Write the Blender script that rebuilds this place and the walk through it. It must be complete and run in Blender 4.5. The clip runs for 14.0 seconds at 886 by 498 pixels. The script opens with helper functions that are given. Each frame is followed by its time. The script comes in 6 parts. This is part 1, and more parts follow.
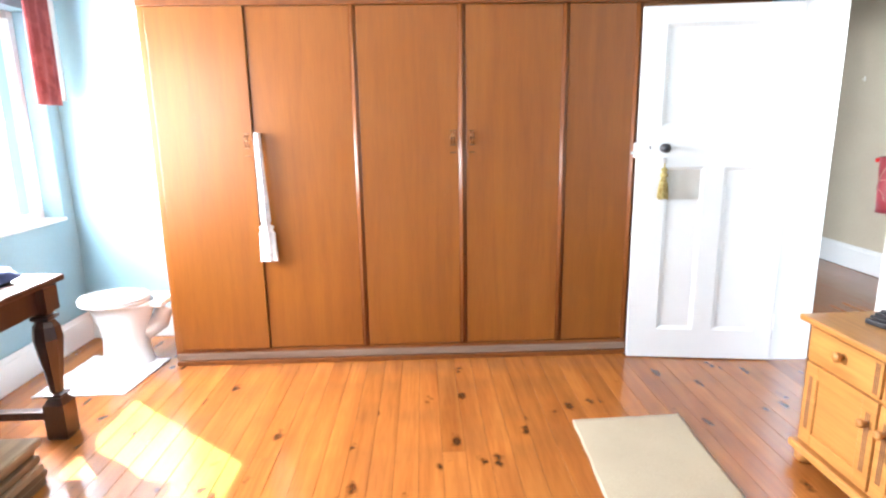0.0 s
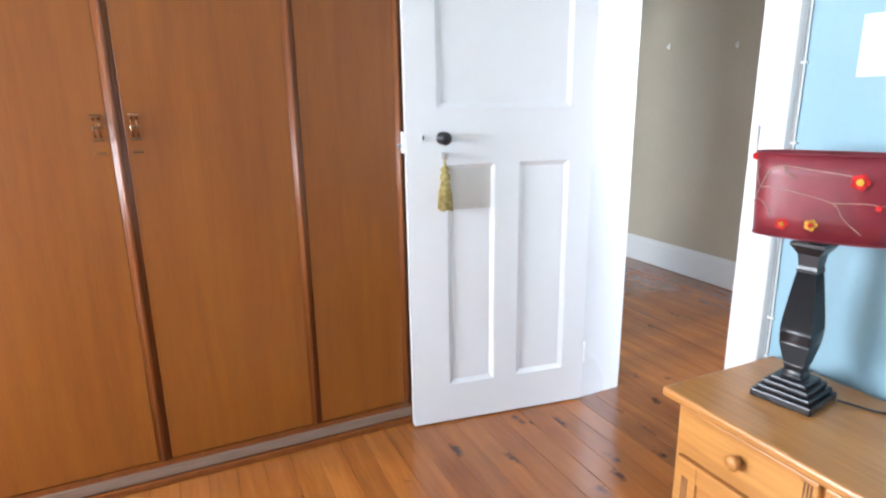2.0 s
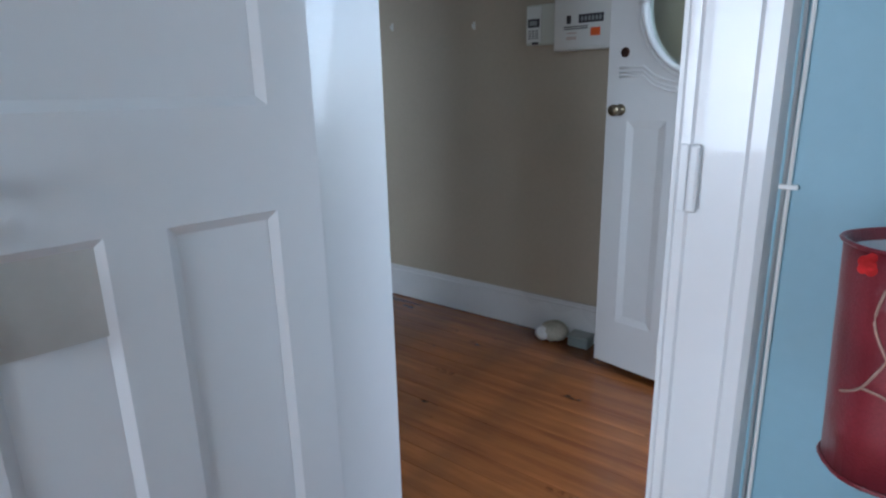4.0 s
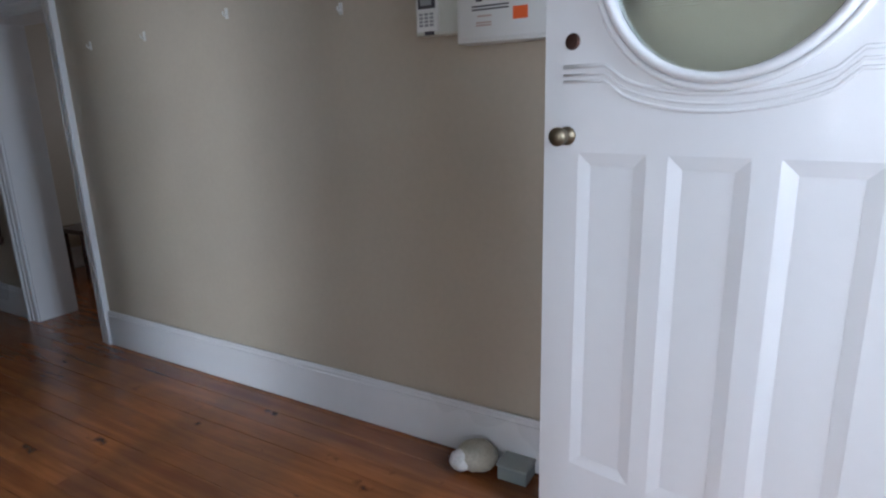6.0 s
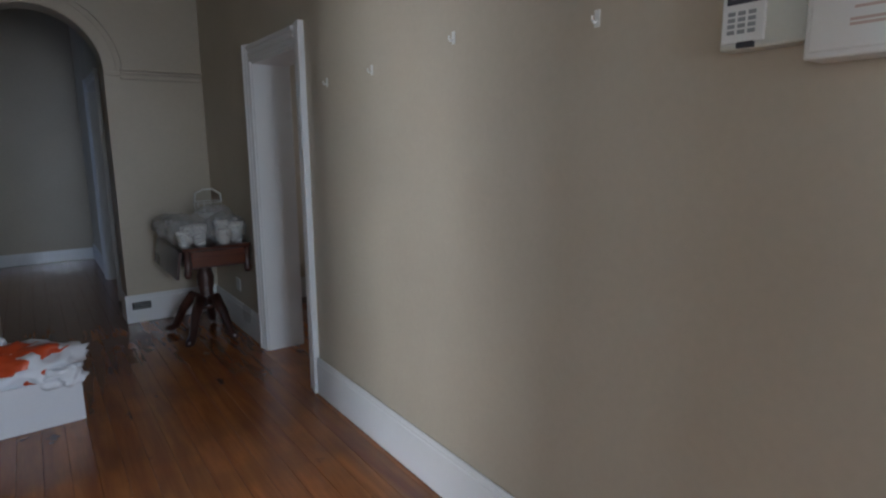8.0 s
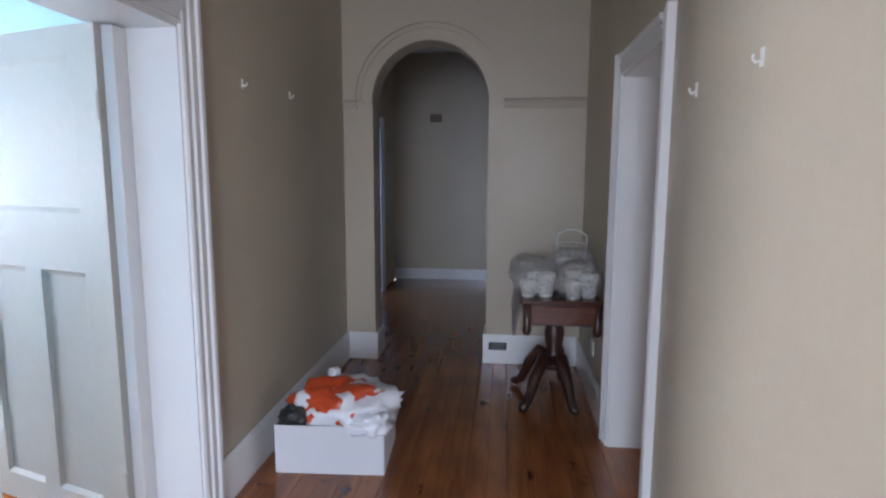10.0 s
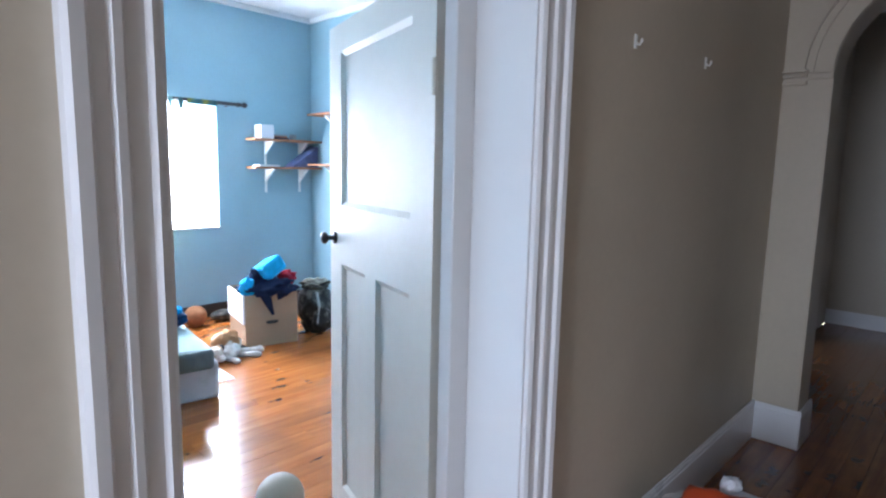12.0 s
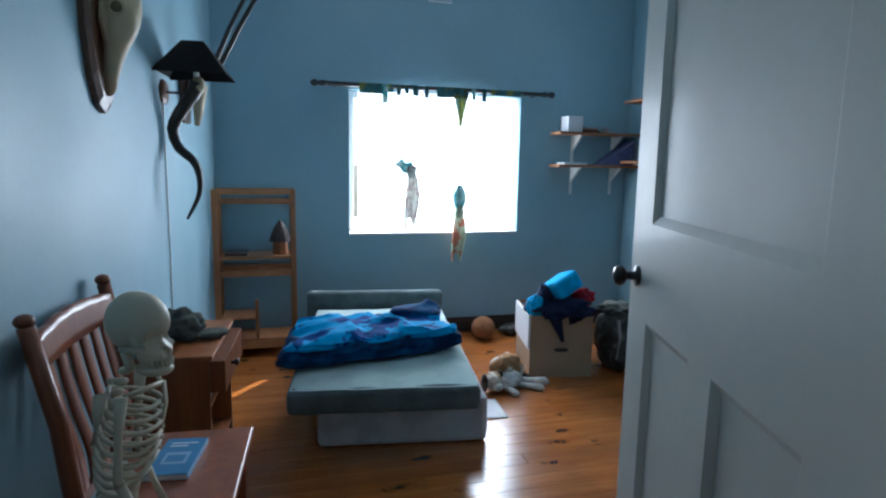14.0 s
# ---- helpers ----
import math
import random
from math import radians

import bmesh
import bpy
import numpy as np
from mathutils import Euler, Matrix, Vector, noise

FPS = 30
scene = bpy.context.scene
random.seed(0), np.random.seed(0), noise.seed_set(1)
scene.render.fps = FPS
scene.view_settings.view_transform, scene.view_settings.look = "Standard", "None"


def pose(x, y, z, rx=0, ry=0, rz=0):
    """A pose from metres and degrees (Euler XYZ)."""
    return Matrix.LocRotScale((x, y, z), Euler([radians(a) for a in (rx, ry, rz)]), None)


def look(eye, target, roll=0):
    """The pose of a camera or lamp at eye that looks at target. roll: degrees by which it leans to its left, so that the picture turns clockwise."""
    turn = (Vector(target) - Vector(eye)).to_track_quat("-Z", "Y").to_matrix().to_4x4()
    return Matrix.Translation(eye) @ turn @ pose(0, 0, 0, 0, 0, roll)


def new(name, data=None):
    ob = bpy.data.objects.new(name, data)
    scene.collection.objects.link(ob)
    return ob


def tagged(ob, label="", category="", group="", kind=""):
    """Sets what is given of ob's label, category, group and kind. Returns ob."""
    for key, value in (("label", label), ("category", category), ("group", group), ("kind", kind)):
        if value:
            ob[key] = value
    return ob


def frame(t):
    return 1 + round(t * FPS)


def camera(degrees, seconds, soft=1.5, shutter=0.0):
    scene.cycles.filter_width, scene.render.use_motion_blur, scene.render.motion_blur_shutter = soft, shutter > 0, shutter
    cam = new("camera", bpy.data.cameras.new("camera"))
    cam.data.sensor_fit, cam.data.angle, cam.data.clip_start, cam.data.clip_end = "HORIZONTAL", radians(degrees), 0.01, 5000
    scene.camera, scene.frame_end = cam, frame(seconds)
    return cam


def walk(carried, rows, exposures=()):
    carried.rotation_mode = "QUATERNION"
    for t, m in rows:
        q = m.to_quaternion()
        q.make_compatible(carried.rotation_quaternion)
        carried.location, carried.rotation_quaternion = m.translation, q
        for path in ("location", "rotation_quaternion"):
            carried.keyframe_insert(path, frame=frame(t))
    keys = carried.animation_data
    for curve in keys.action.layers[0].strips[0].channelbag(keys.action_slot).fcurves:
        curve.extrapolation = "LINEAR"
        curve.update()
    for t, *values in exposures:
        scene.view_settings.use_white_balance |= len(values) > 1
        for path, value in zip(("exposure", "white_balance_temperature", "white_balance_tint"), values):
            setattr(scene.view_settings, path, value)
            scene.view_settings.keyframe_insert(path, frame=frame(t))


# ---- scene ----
cam = camera(75.0, 14.0, soft=2.3)
PATH = [
    (0, (-0.144, -0.412, 1.424), (-0.081, 1.542, 1.0), -0.9),
    (0.5, (-0.014, -0.128, 1.437), (0.128, 1.812, 0.972), -0.5),
    (1, (0.105, 0.127, 1.425), (0.39, 2.045, 0.938), -0.7),
    (1.5, (0.148, 0.456, 1.427), (0.672, 2.323, 0.937), -0.7),
    (2, (0.241, 0.737, 1.405), (1.054, 2.498, 0.916), -0.9),
    (2.5, (0.437, 1.039, 1.417), (1.432, 2.701, 0.921), -0.9),
    (3, (0.603, 1.273, 1.401), (1.778, 2.811, 0.895), -1.1),
    (3.5, (0.784, 1.518, 1.413), (2.146, 2.889, 0.898), -1.2),
    (4, (1.037, 1.731, 1.4), (2.555, 2.925, 0.881), -1.3),
    (4.2, (1.162, 1.791, 1.398), (2.716, 2.94, 0.884), -1.9),
    (6.3, (2.153, 2.305, 1.412), (3.832, 3.277, 0.926), -1.5),
    (6.5, (2.191, 2.348, 1.425), (3.854, 3.35, 0.945), -1.7),
    (7, (2.331, 2.477, 1.441), (3.878, 3.659, 0.985), -1.5),
    (7.5, (2.49, 2.58, 1.437), (3.868, 3.972, 1.03), -0.8),
    (8, (2.693, 2.693, 1.454), (3.835, 4.296, 1.094), -0.4),
    (8.2, (2.74, 2.73, 1.459), (3.766, 4.412, 1.114), -0.6),
    (10.3, (3.406, 3.666, 1.51), (2.961, 5.597, 1.238), 0.5),
    (10.5, (3.407, 3.736, 1.505), (2.804, 5.624, 1.239), 0.7),
    (11, (3.32, 3.984, 1.497), (2.425, 5.754, 1.237), 0.8),
    (11.5, (3.162, 4.194, 1.499), (2.023, 5.817, 1.233), 1.0),
    (12, (3.029, 4.42, 1.487), (1.663, 5.857, 1.216), 1.2),
    (12.5, (2.9, 4.616, 1.49), (1.318, 5.808, 1.209), 0.6),
    (13, (2.705, 4.769, 1.474), (0.976, 5.733, 1.19), 0.7),
    (13.5, (2.495, 4.889, 1.476), (0.677, 5.673, 1.191), 0.8),
    (14, (2.281, 4.993, 1.463), (0.376, 5.529, 1.175), 1.0),
]
EXPOSURES = [(0, 3.25, 6200, 11), (1, 3.28, 6250, 10), (2, 2.77, 6000, 11), (3, 1.85, 5600, 10), (4, 1.3, 5400, 9),
             (6.3, 2.15, 5750, 15), (7, 2.47, 5950, 15), (8, 2.0, 6000, 14), (10.5, 3.0, 6000, 21), (11, 3.0, 5900, 20),
             (12, 2.75, 5800, 19), (12.5, 2.5, 5680, 16), (13, 1.93, 5650, 14), (13.5, 1.48, 5700, 10), (14, 0.75, 5700, 11)]
walk(cam, [(t, look(*row)) for t, *row in PATH], EXPOSURES)

# ---- light ----
world = bpy.data.worlds.new("sky")
scene.world = world
world.use_nodes = True
wn = world.node_tree.nodes
sky = wn.new("ShaderNodeTexSky")
sky.sky_type, sky.sun_disc = "NISHITA", False
SUN_WAY = Vector((0.74, -0.62, -0.87)).normalized()
sky.sun_elevation = math.asin(-SUN_WAY.z)
sky.sun_rotation = math.atan2(-SUN_WAY.x, -SUN_WAY.y)
wn["Background"].inputs[1].default_value = 0.15
world.node_tree.links.new(sky.outputs[0], wn["Background"].inputs[0])

sun = new("sun", bpy.data.lights.new("sun", "SUN"))
sun.data.energy, sun.data.angle, sun.data.color = 5.0, radians(0.5), (1.0, 0.94, 0.85)
sun.matrix_world = look((0, 0, 0), SUN_WAY)


def sky_lamp(name, eye, target, w, h, energy, color):
    """Area lamp for the daylight of an opening and for added fill."""
    lamp = new(name, bpy.data.lights.new(name, "AREA"))
    lamp.data.shape, lamp.data.size, lamp.data.size_y = "RECTANGLE", w, h
    lamp.data.energy, lamp.data.color = energy, color
    lamp.matrix_world = look(eye, target)
    return lamp


sky_lamp("daylight_bedroom_window", (-2.52, 2.46, 1.5), (0, 2.2, 1.3), 1.4, 1.2, 31, (0.96, 0.98, 1.0))
# Fill through an assumed second window, to light the door side.
sky_lamp("fill_bedroom_south", (-2.52, 0.1, 1.5), (0, 0.5, 1.2), 1.45, 1.2, 7, (0.96, 0.98, 1.0))
sky_lamp("daylight_far_bedroom_window", (-2.486, 6.27, 1.46), (0, 6.27, 1.46), 1.47, 1.165, 32, (0.9, 0.96, 1.0))
sky_lamp("daylight_behind_diffuser", (-2.60, 6.27, 1.46), (0, 6.27, 1.3), 1.4, 1.1, 22, (0.92, 0.97, 1.0))
sky_lamp("daylight_front_door", (3.3, 0.7, 1.95), (3.3, 4.5, 1.0), 1.2, 1.5, 29, (0.84, 0.92, 1.0))
# Fill added to brighten the hall; the side room has no window.
sky_lamp("fill_side_room", (6.3, 6.4, 1.5), (5, 6.4, 1.2), 1.2, 1.2, 2, (0.98, 0.98, 1.0))


# Blue fill added to tint the passage end; no source is seen here.
sky_lamp("fill_passage_room", (1.2, 9.9, 1.05), (2.7, 11.4, 0.4), 0.5, 1.6, 1.6, (0.4, 0.6, 1.0))
sky_lamp("daylight_back_room", (4.85, 8.9, 1.5), (3.6, 8.9, 0.6), 0.9, 1.1, 0.7, (0.8, 0.92, 1.0))


# ---- materials ----
def nodes_of(name):
    m = bpy.data.materials.new(name)
    m.use_nodes = True
    t = m.node_tree
    return m, t, t.nodes["Principled BSDF"]


def node(t, kind, **values):
    n = t.nodes.new(kind)
    for k, v in values.items():
        n.inputs[k.replace("_", " ")].default_value = v
    return n


def ramp(t, source, stops):
    r = t.nodes.new("ShaderNodeValToRGB")
    while len(r.color_ramp.elements) < len(stops):
        r.color_ramp.elements.new(0.5)
    for e, (p, c) in zip(r.color_ramp.elements, stops):
        e.position, e.color = p, (*c, 1)
    t.links.new(source, r.inputs[0])
    return r.outputs[0]


def mixc(t, fac, a, b, mode="MIX"):
    m = t.nodes.new("ShaderNodeMix")
    m.data_type, m.blend_type = "RGBA", mode
    for sock, v in ((m.inputs[0], fac), (m.inputs[6], a), (m.inputs[7], b)):
        if isinstance(v, (int, float)):
            sock.default_value = v
        elif isinstance(v, tuple):
            sock.default_value = (*v, 1)
        else:
            t.links.new(v, sock)
    return m.outputs[2]


def spots(t, vec, scale, lo, hi):
    n = node(t, "ShaderNodeTexNoise", Scale=scale, Detail=3.0)
    t.links.new(vec, n.inputs["Vector"])
    return ramp(t, n.outputs[0], [(lo, (0, 0, 0)), (hi, (1, 1, 1))])


def bump(t, b, height, strength, distance=0.01):
    n = node(t, "ShaderNodeBump", Strength=strength, Distance=distance)
    t.links.new(height, n.inputs["Height"])
    t.links.new(n.outputs[0], b.inputs["Normal"])


def paint(name, c, rough=0.55, grain=60.0, relief=0.12, dirt=0.12, coat=0.0):
    """Painted or plain matt surface: faint blotches, fine roller relief."""
    m, t, b = nodes_of(name)
    co = t.nodes.new("ShaderNodeTexCoord").outputs["Object"]
    big = spots(t, co, 1.3, 0.3, 0.75)
    fine = node(t, "ShaderNodeTexNoise", Scale=grain, Detail=4.0)
    t.links.new(co, fine.inputs["Vector"])
    dark = tuple(v * (1 - dirt) for v in c)
    base = mixc(t, big, c, dark)
    base = mixc(t, 0.05, base, fine.outputs[0], "OVERLAY")
    t.links.new(base, b.inputs["Base Color"])
    rr = node(t, "ShaderNodeMapRange")
    t.links.new(big, rr.inputs[0])
    rr.inputs[3].default_value, rr.inputs[4].default_value = rough * 0.88, min(1, rough * 1.15)
    t.links.new(rr.outputs[0], b.inputs["Roughness"])
    b.inputs["Coat Weight"].default_value = coat
    bump(t, b, fine.outputs[0], relief, 0.002)
    return m


def wood(name, light, dark, along="Z", rough=0.35, knots=0.0, coat=0.0, tight=1.0, vary=0.35, streaks=0.6, patchy=0.0):
    """Grain stretched along one axis, tone varied board by board, with optional knots."""
    m, t, b = nodes_of(name)
    co = t.nodes.new("ShaderNodeTexCoord").outputs["Object"]
    rnd = t.nodes.new("ShaderNodeObjectInfo").outputs["Random"]
    shift = t.nodes.new("ShaderNodeVectorMath")
    shift.operation = "MULTIPLY"
    comb = t.nodes.new("ShaderNodeCombineXYZ")
    for i in range(3):
        t.links.new(rnd, comb.inputs[i])
    t.links.new(comb.outputs[0], shift.inputs[0])
    shift.inputs[1].default_value = (37.0, 53.0, 71.0)
    add = t.nodes.new("ShaderNodeVectorMath")
    t.links.new(co, add.inputs[0])
    t.links.new(shift.outputs[0], add.inputs[1])
    mp = t.nodes.new("ShaderNodeMapping")
    i = "XYZ".index(along)
    mp.inputs["Scale"].default_value = [0.07 if k == i else 1.0 for k in range(3)]
    t.links.new(add.outputs[0], mp.inputs[0])
    broad = node(t, "ShaderNodeTexNoise", Scale=14.0 * tight, Detail=5.0, Distortion=0.9)
    fine = node(t, "ShaderNodeTexNoise", Scale=120.0 * tight, Detail=3.0)
    for n in (broad, fine):
        t.links.new(mp.outputs[0], n.inputs["Vector"])
    mid = tuple((p + q) / 2 for p, q in zip(light, dark))
    base = ramp(t, broad.outputs[0], [(0.28, dark), (0.5, mid), (0.72, light)])
    streak = ramp(t, fine.outputs[0], [(0.35, (0.74, 0.72, 0.7)), (0.6, (1, 1, 1))])
    base = mixc(t, streaks, base, streak, "MULTIPLY")
    tone = ramp(t, rnd, [(0.0, (1 - vary,) * 3), (1.0, (1.0, 1.0, 1.0))])
    base = mixc(t, 1.0, base, tone, "MULTIPLY")
    if patchy:
        worn = spots(t, co, 2.6, 0.42, 0.66)
        base = mixc(t, worn, base, mixc(t, patchy, base, (0.10, 0.045, 0.02)))
    if knots:
        mk = t.nodes.new("ShaderNodeMapping")
        mk.inputs["Scale"].default_value = [0.45 if k == i else 1.0 for k in range(3)]
        t.links.new(add.outputs[0], mk.inputs[0])
        v = node(t, "ShaderNodeTexVoronoi", Scale=knots)
        t.links.new(mk.outputs[0], v.inputs["Vector"])
        torn = node(t, "ShaderNodeTexNoise", Scale=26.0, Detail=3.0)
        t.links.new(add.outputs[0], torn.inputs["Vector"])
        ragged = node(t, "ShaderNodeMath")
        ragged.operation = "MULTIPLY_ADD"
        t.links.new(torn.outputs[0], ragged.inputs[0])
        ragged.inputs[1].default_value = 0.45
        t.links.new(v.outputs["Distance"], ragged.inputs[2])
        kn = ramp(t, ragged.outputs[0], [(0.29, (1, 1, 1)), (0.40, (0, 0, 0))])
        base = mixc(t, kn, base, tuple(q * 0.25 for q in dark))
    t.links.new(base, b.inputs["Base Color"])
    wear = spots(t, co, 2.2, 0.35, 0.7)
    rr = node(t, "ShaderNodeMapRange")
    t.links.new(wear, rr.inputs[0])
    rr.inputs[3].default_value, rr.inputs[4].default_value = rough * 0.9, rough * 1.12
    t.links.new(rr.outputs[0], b.inputs["Roughness"])
    b.inputs["Coat Weight"].default_value, b.inputs["Coat Roughness"].default_value = coat, max(0.12, rough * 0.9)
    bump(t, b, broad.outputs[0], 0.08, 0.002)
    return m


def metal(name, c, rough=0.3):
    m, t, b = nodes_of(name)
    co = t.nodes.new("ShaderNodeTexCoord").outputs["Object"]
    t.links.new(mixc(t, spots(t, co, 30, 0.35, 0.7), c, tuple(v * 0.7 for v in c)), b.inputs["Base Color"])
    b.inputs["Metallic"].default_value, b.inputs["Roughness"].default_value = 1.0, rough
    return m


def cloth(name, c, c2=None, scale=6.0, lo=0.45, hi=0.55, weave=380.0, thin=0.0, rough=0.9):
    """Woven cloth, plain or printed in blots of a second colour; thin: how much light it lets through."""
    m, t, b = nodes_of(name)
    co = t.nodes.new("ShaderNodeTexCoord").outputs["Object"]
    n = node(t, "ShaderNodeTexNoise", Scale=weave, Detail=2.0)
    t.links.new(co, n.inputs["Vector"])
    base = mixc(t, spots(t, co, scale, lo, hi), c, c2 or tuple(v * 0.82 for v in c))
    base = mixc(t, 0.25, base, n.outputs[0], "OVERLAY")
    t.links.new(base, b.inputs["Base Color"])
    b.inputs["Roughness"].default_value = rough
    b.inputs["Sheen Weight"].default_value = 0.02
    b.inputs["Specular IOR Level"].default_value = 0.15 if rough > 0.6 else 0.5
    bump(t, b, n.outputs[0], 0.25, 0.002)
    if thin:
        tr = t.nodes.new("ShaderNodeBsdfTranslucent")
        t.links.new(base, tr.inputs[0])
        mx = t.nodes.new("ShaderNodeMixShader")
        mx.inputs[0].default_value = thin
        t.links.new(b.outputs[0], mx.inputs[1])
        t.links.new(tr.outputs[0], mx.inputs[2])
        t.links.new(mx.outputs[0], t.nodes["Material Output"].inputs[0])
    return m


def glass(name, tint=(1, 1, 1), rough=0.0, ribs=0.0):
    m, t, b = nodes_of(name)
    b.inputs["Base Color"].default_value = (*tint, 1)
    b.inputs["Roughness"].default_value = rough
    b.inputs["Transmission Weight"].default_value = 1.0
    b.inputs["IOR"].default_value = 1.45
    if ribs:
        w = node(t, "ShaderNodeTexWave", Scale=ribs, Distortion=0.3)
        w.bands_direction = "Z"
        co = t.nodes.new("ShaderNodeTexCoord").outputs["Object"]
        t.links.new(co, w.inputs["Vector"])
        bump(t, b, w.outputs[1], 0.6, 0.004)
    return m


BLUE = paint("blue_wall_paint", (0.27, 0.44, 0.52), 0.55, 45, 0.10)
KHAKI = paint("khaki_wall_paint", (0.50, 0.44, 0.34), 0.40, 40, 0.05)
CEIL = paint("ceiling_paint", (0.78, 0.8, 0.8), 0.8)
WHITE = paint("white_gloss_paint", (0.76, 0.77, 0.77), 0.3, 25, 0.08, 0.06, 0.3)
WHITE_WARM = paint("warm_white_door_paint", (0.60, 0.60, 0.55), 0.55, 22, 0.1, 0.06, 0.05)
PLASTIC = paint("white_plastic", (0.74, 0.75, 0.72), 0.4, 90, 0.03, 0.05)
CREAM_PLASTIC = paint("aged_cream_plastic", (0.6, 0.62, 0.55), 0.4, 90, 0.03, 0.05)
GREY_PLASTIC = paint("grey_plastic", (0.3, 0.32, 0.32), 0.45, 90, 0.05)
BLACK = paint("black_plastic", (0.015, 0.015, 0.018), 0.35, 90, 0.05)
ORANGE = paint("orange_sticker", (0.85, 0.13, 0.02), 0.5, 90, 0.02)
INK = paint("dark_print", (0.05, 0.05, 0.06), 0.6, 90, 0.0)
PALE_INK = paint("pale_red_print", (0.55, 0.42, 0.36), 0.6, 90, 0.0)
CERAMIC = paint("white_ceramic", (0.82, 0.82, 0.82), 0.08, 20, 0.0, 0.02, 0.6)
PAPER = paint("white_paper", (0.8, 0.82, 0.84), 0.8, 60, 0.05, 0.03)
BONE = paint("ivory_plastic_bone", (0.62, 0.56, 0.42), 0.45, 30, 0.15, 0.25)
HORN = paint("dark_horn", (0.035, 0.028, 0.024), 0.35, 40, 0.5, 0.5)
SKULL = paint("bleached_skull", (0.64, 0.52, 0.34), 0.6, 25, 0.4, 0.45)
# Near black puts the shade of holes and vent gaps into colour.
DUSK = paint("recess_shade", (0.02, 0.02, 0.02), 0.9)
CARTON = paint("brown_cardboard", (0.36, 0.25, 0.16), 0.85, 70, 0.15, 0.2)
WHITE_CARTON = paint("white_cardboard", (0.66, 0.67, 0.7), 0.7, 60, 0.1, 0.1)
SOIL = paint("dry_grass_ground", (0.16, 0.15, 0.07), 0.95, 3, 0.5, 0.4)
SUB = paint("floor_gap_dirt", (0.03, 0.015, 0.008), 0.9)

FLOOR_1 = wood("varnished_pine_board", (0.45, 0.16, 0.032), (0.30, 0.086, 0.017), "Y", 0.2, 7.0, 0.4, 0.8, 0.2, 0.45, 0.25)
FLOOR_H = wood("red_brown_board", (0.38, 0.135, 0.036), (0.19, 0.055, 0.017), "Y", 0.24, 6.0, 0.3, 0.8, 0.2, 0.5, 0.45)
FLOOR_2 = wood("honey_pine_board", (0.62, 0.215, 0.046), (0.40, 0.112, 0.021), "Y", 0.22, 6.5, 0.5, 0.8, 0.25, 0.5, 0.3)
SAPELE = wood("sapele_veneer", (0.275, 0.088, 0.009), (0.22, 0.064, 0.007), "Z", 0.34, 0, 0.28, 1.1, 0.1, 0.3)
SAPELE_DARK = wood("sapele_solid_trim", (0.225, 0.068, 0.012), (0.16, 0.044, 0.008), "Z", 0.36, 0, 0.15, 1.0, 0.1, 0.35)
PLINTH_WOOD = wood("pale_plinth_strip", (0.42, 0.30, 0.22), (0.27, 0.17, 0.12), "X", 0.5)
PINE = wood("yellow_pine", (0.60, 0.285, 0.075), (0.44, 0.175, 0.04), "Y", 0.35, 5.0, 0.2, 0.7, 0.12)
DARK_WOOD = wood("dark_stained_wood", (0.085, 0.035, 0.025), (0.03, 0.012, 0.01), "Z", 0.3, 0, 0.3)
MAHOGANY = wood("red_mahogany", (0.18, 0.05, 0.022), (0.06, 0.016, 0.009), "X", 0.25, 0, 0.4)
CHAIR_WOOD = wood("red_brown_chair_wood", (0.38, 0.10, 0.03), (0.2, 0.05, 0.015), "Z", 0.36, 0, 0.15)
RACK_WOOD = wood("light_beech", (0.62, 0.28, 0.115), (0.46, 0.185, 0.07), "Z", 0.4)
SHELF_WOOD = wood("raw_pine_shelf", (0.46, 0.22, 0.10), (0.30, 0.12, 0.05), "Y", 0.6)
CABINET_WOOD = wood("brown_cabinet_wood", (0.42, 0.14, 0.04), (0.24, 0.07, 0.02), "Z", 0.4)
SHIELD_WOOD = wood("polished_shield_wood", (0.22, 0.09, 0.04), (0.1, 0.035, 0.018), "Z", 0.3, 0, 0.3)
LOG = wood("weathered_log", (0.40, 0.28, 0.16), (0.2, 0.12, 0.06), "Y", 0.8)
BLACK_WOOD = wood("satin_black_lamp_wood", (0.014, 0.013, 0.018), (0.008, 0.008, 0.011), "Z", 0.32, 0, 0.1)

BRASS = metal("tarnished_brass", (0.22, 0.18, 0.12), 0.45)
STEEL = metal("steel", (0.55, 0.55, 0.55), 0.3)
COPPER = metal("bronze_handle", (0.45, 0.27, 0.16), 0.25)

RUG_CREAM = cloth("cream_cotton_rug", (0.42, 0.35, 0.25), (0.38, 0.315, 0.225), 3, 0.3, 0.7, weave=260)
TOWEL = cloth("white_towel", (0.80, 0.80, 0.82), None, 20, weave=300)
MAT_WHITE = cloth("white_bath_mat", (0.78, 0.78, 0.78), None, 20, weave=200)
SHADE_RED = cloth("burgundy_satin_shade", (0.20, 0.022, 0.032), (0.14, 0.014, 0.022), 5, weave=500, rough=0.32)
RED_CLOTH = cloth("red_flower_applique", (0.62, 0.03, 0.03), (0.4, 0.02, 0.02), 40)
GOLD_CLOTH = cloth("gold_flower_applique", (0.65, 0.36, 0.05), (0.4, 0.2, 0.03), 60)
STITCH = cloth("pale_stitching", (0.42, 0.27, 0.22), None, 40)
TASSEL = cloth("gold_tassel_thread", (0.45, 0.36, 0.15), (0.3, 0.23, 0.08), 60)
BLIND_RED = cloth("dusty_pink_blind", (0.33, 0.10, 0.10), (0.25, 0.07, 0.075), 12, thin=0.3)
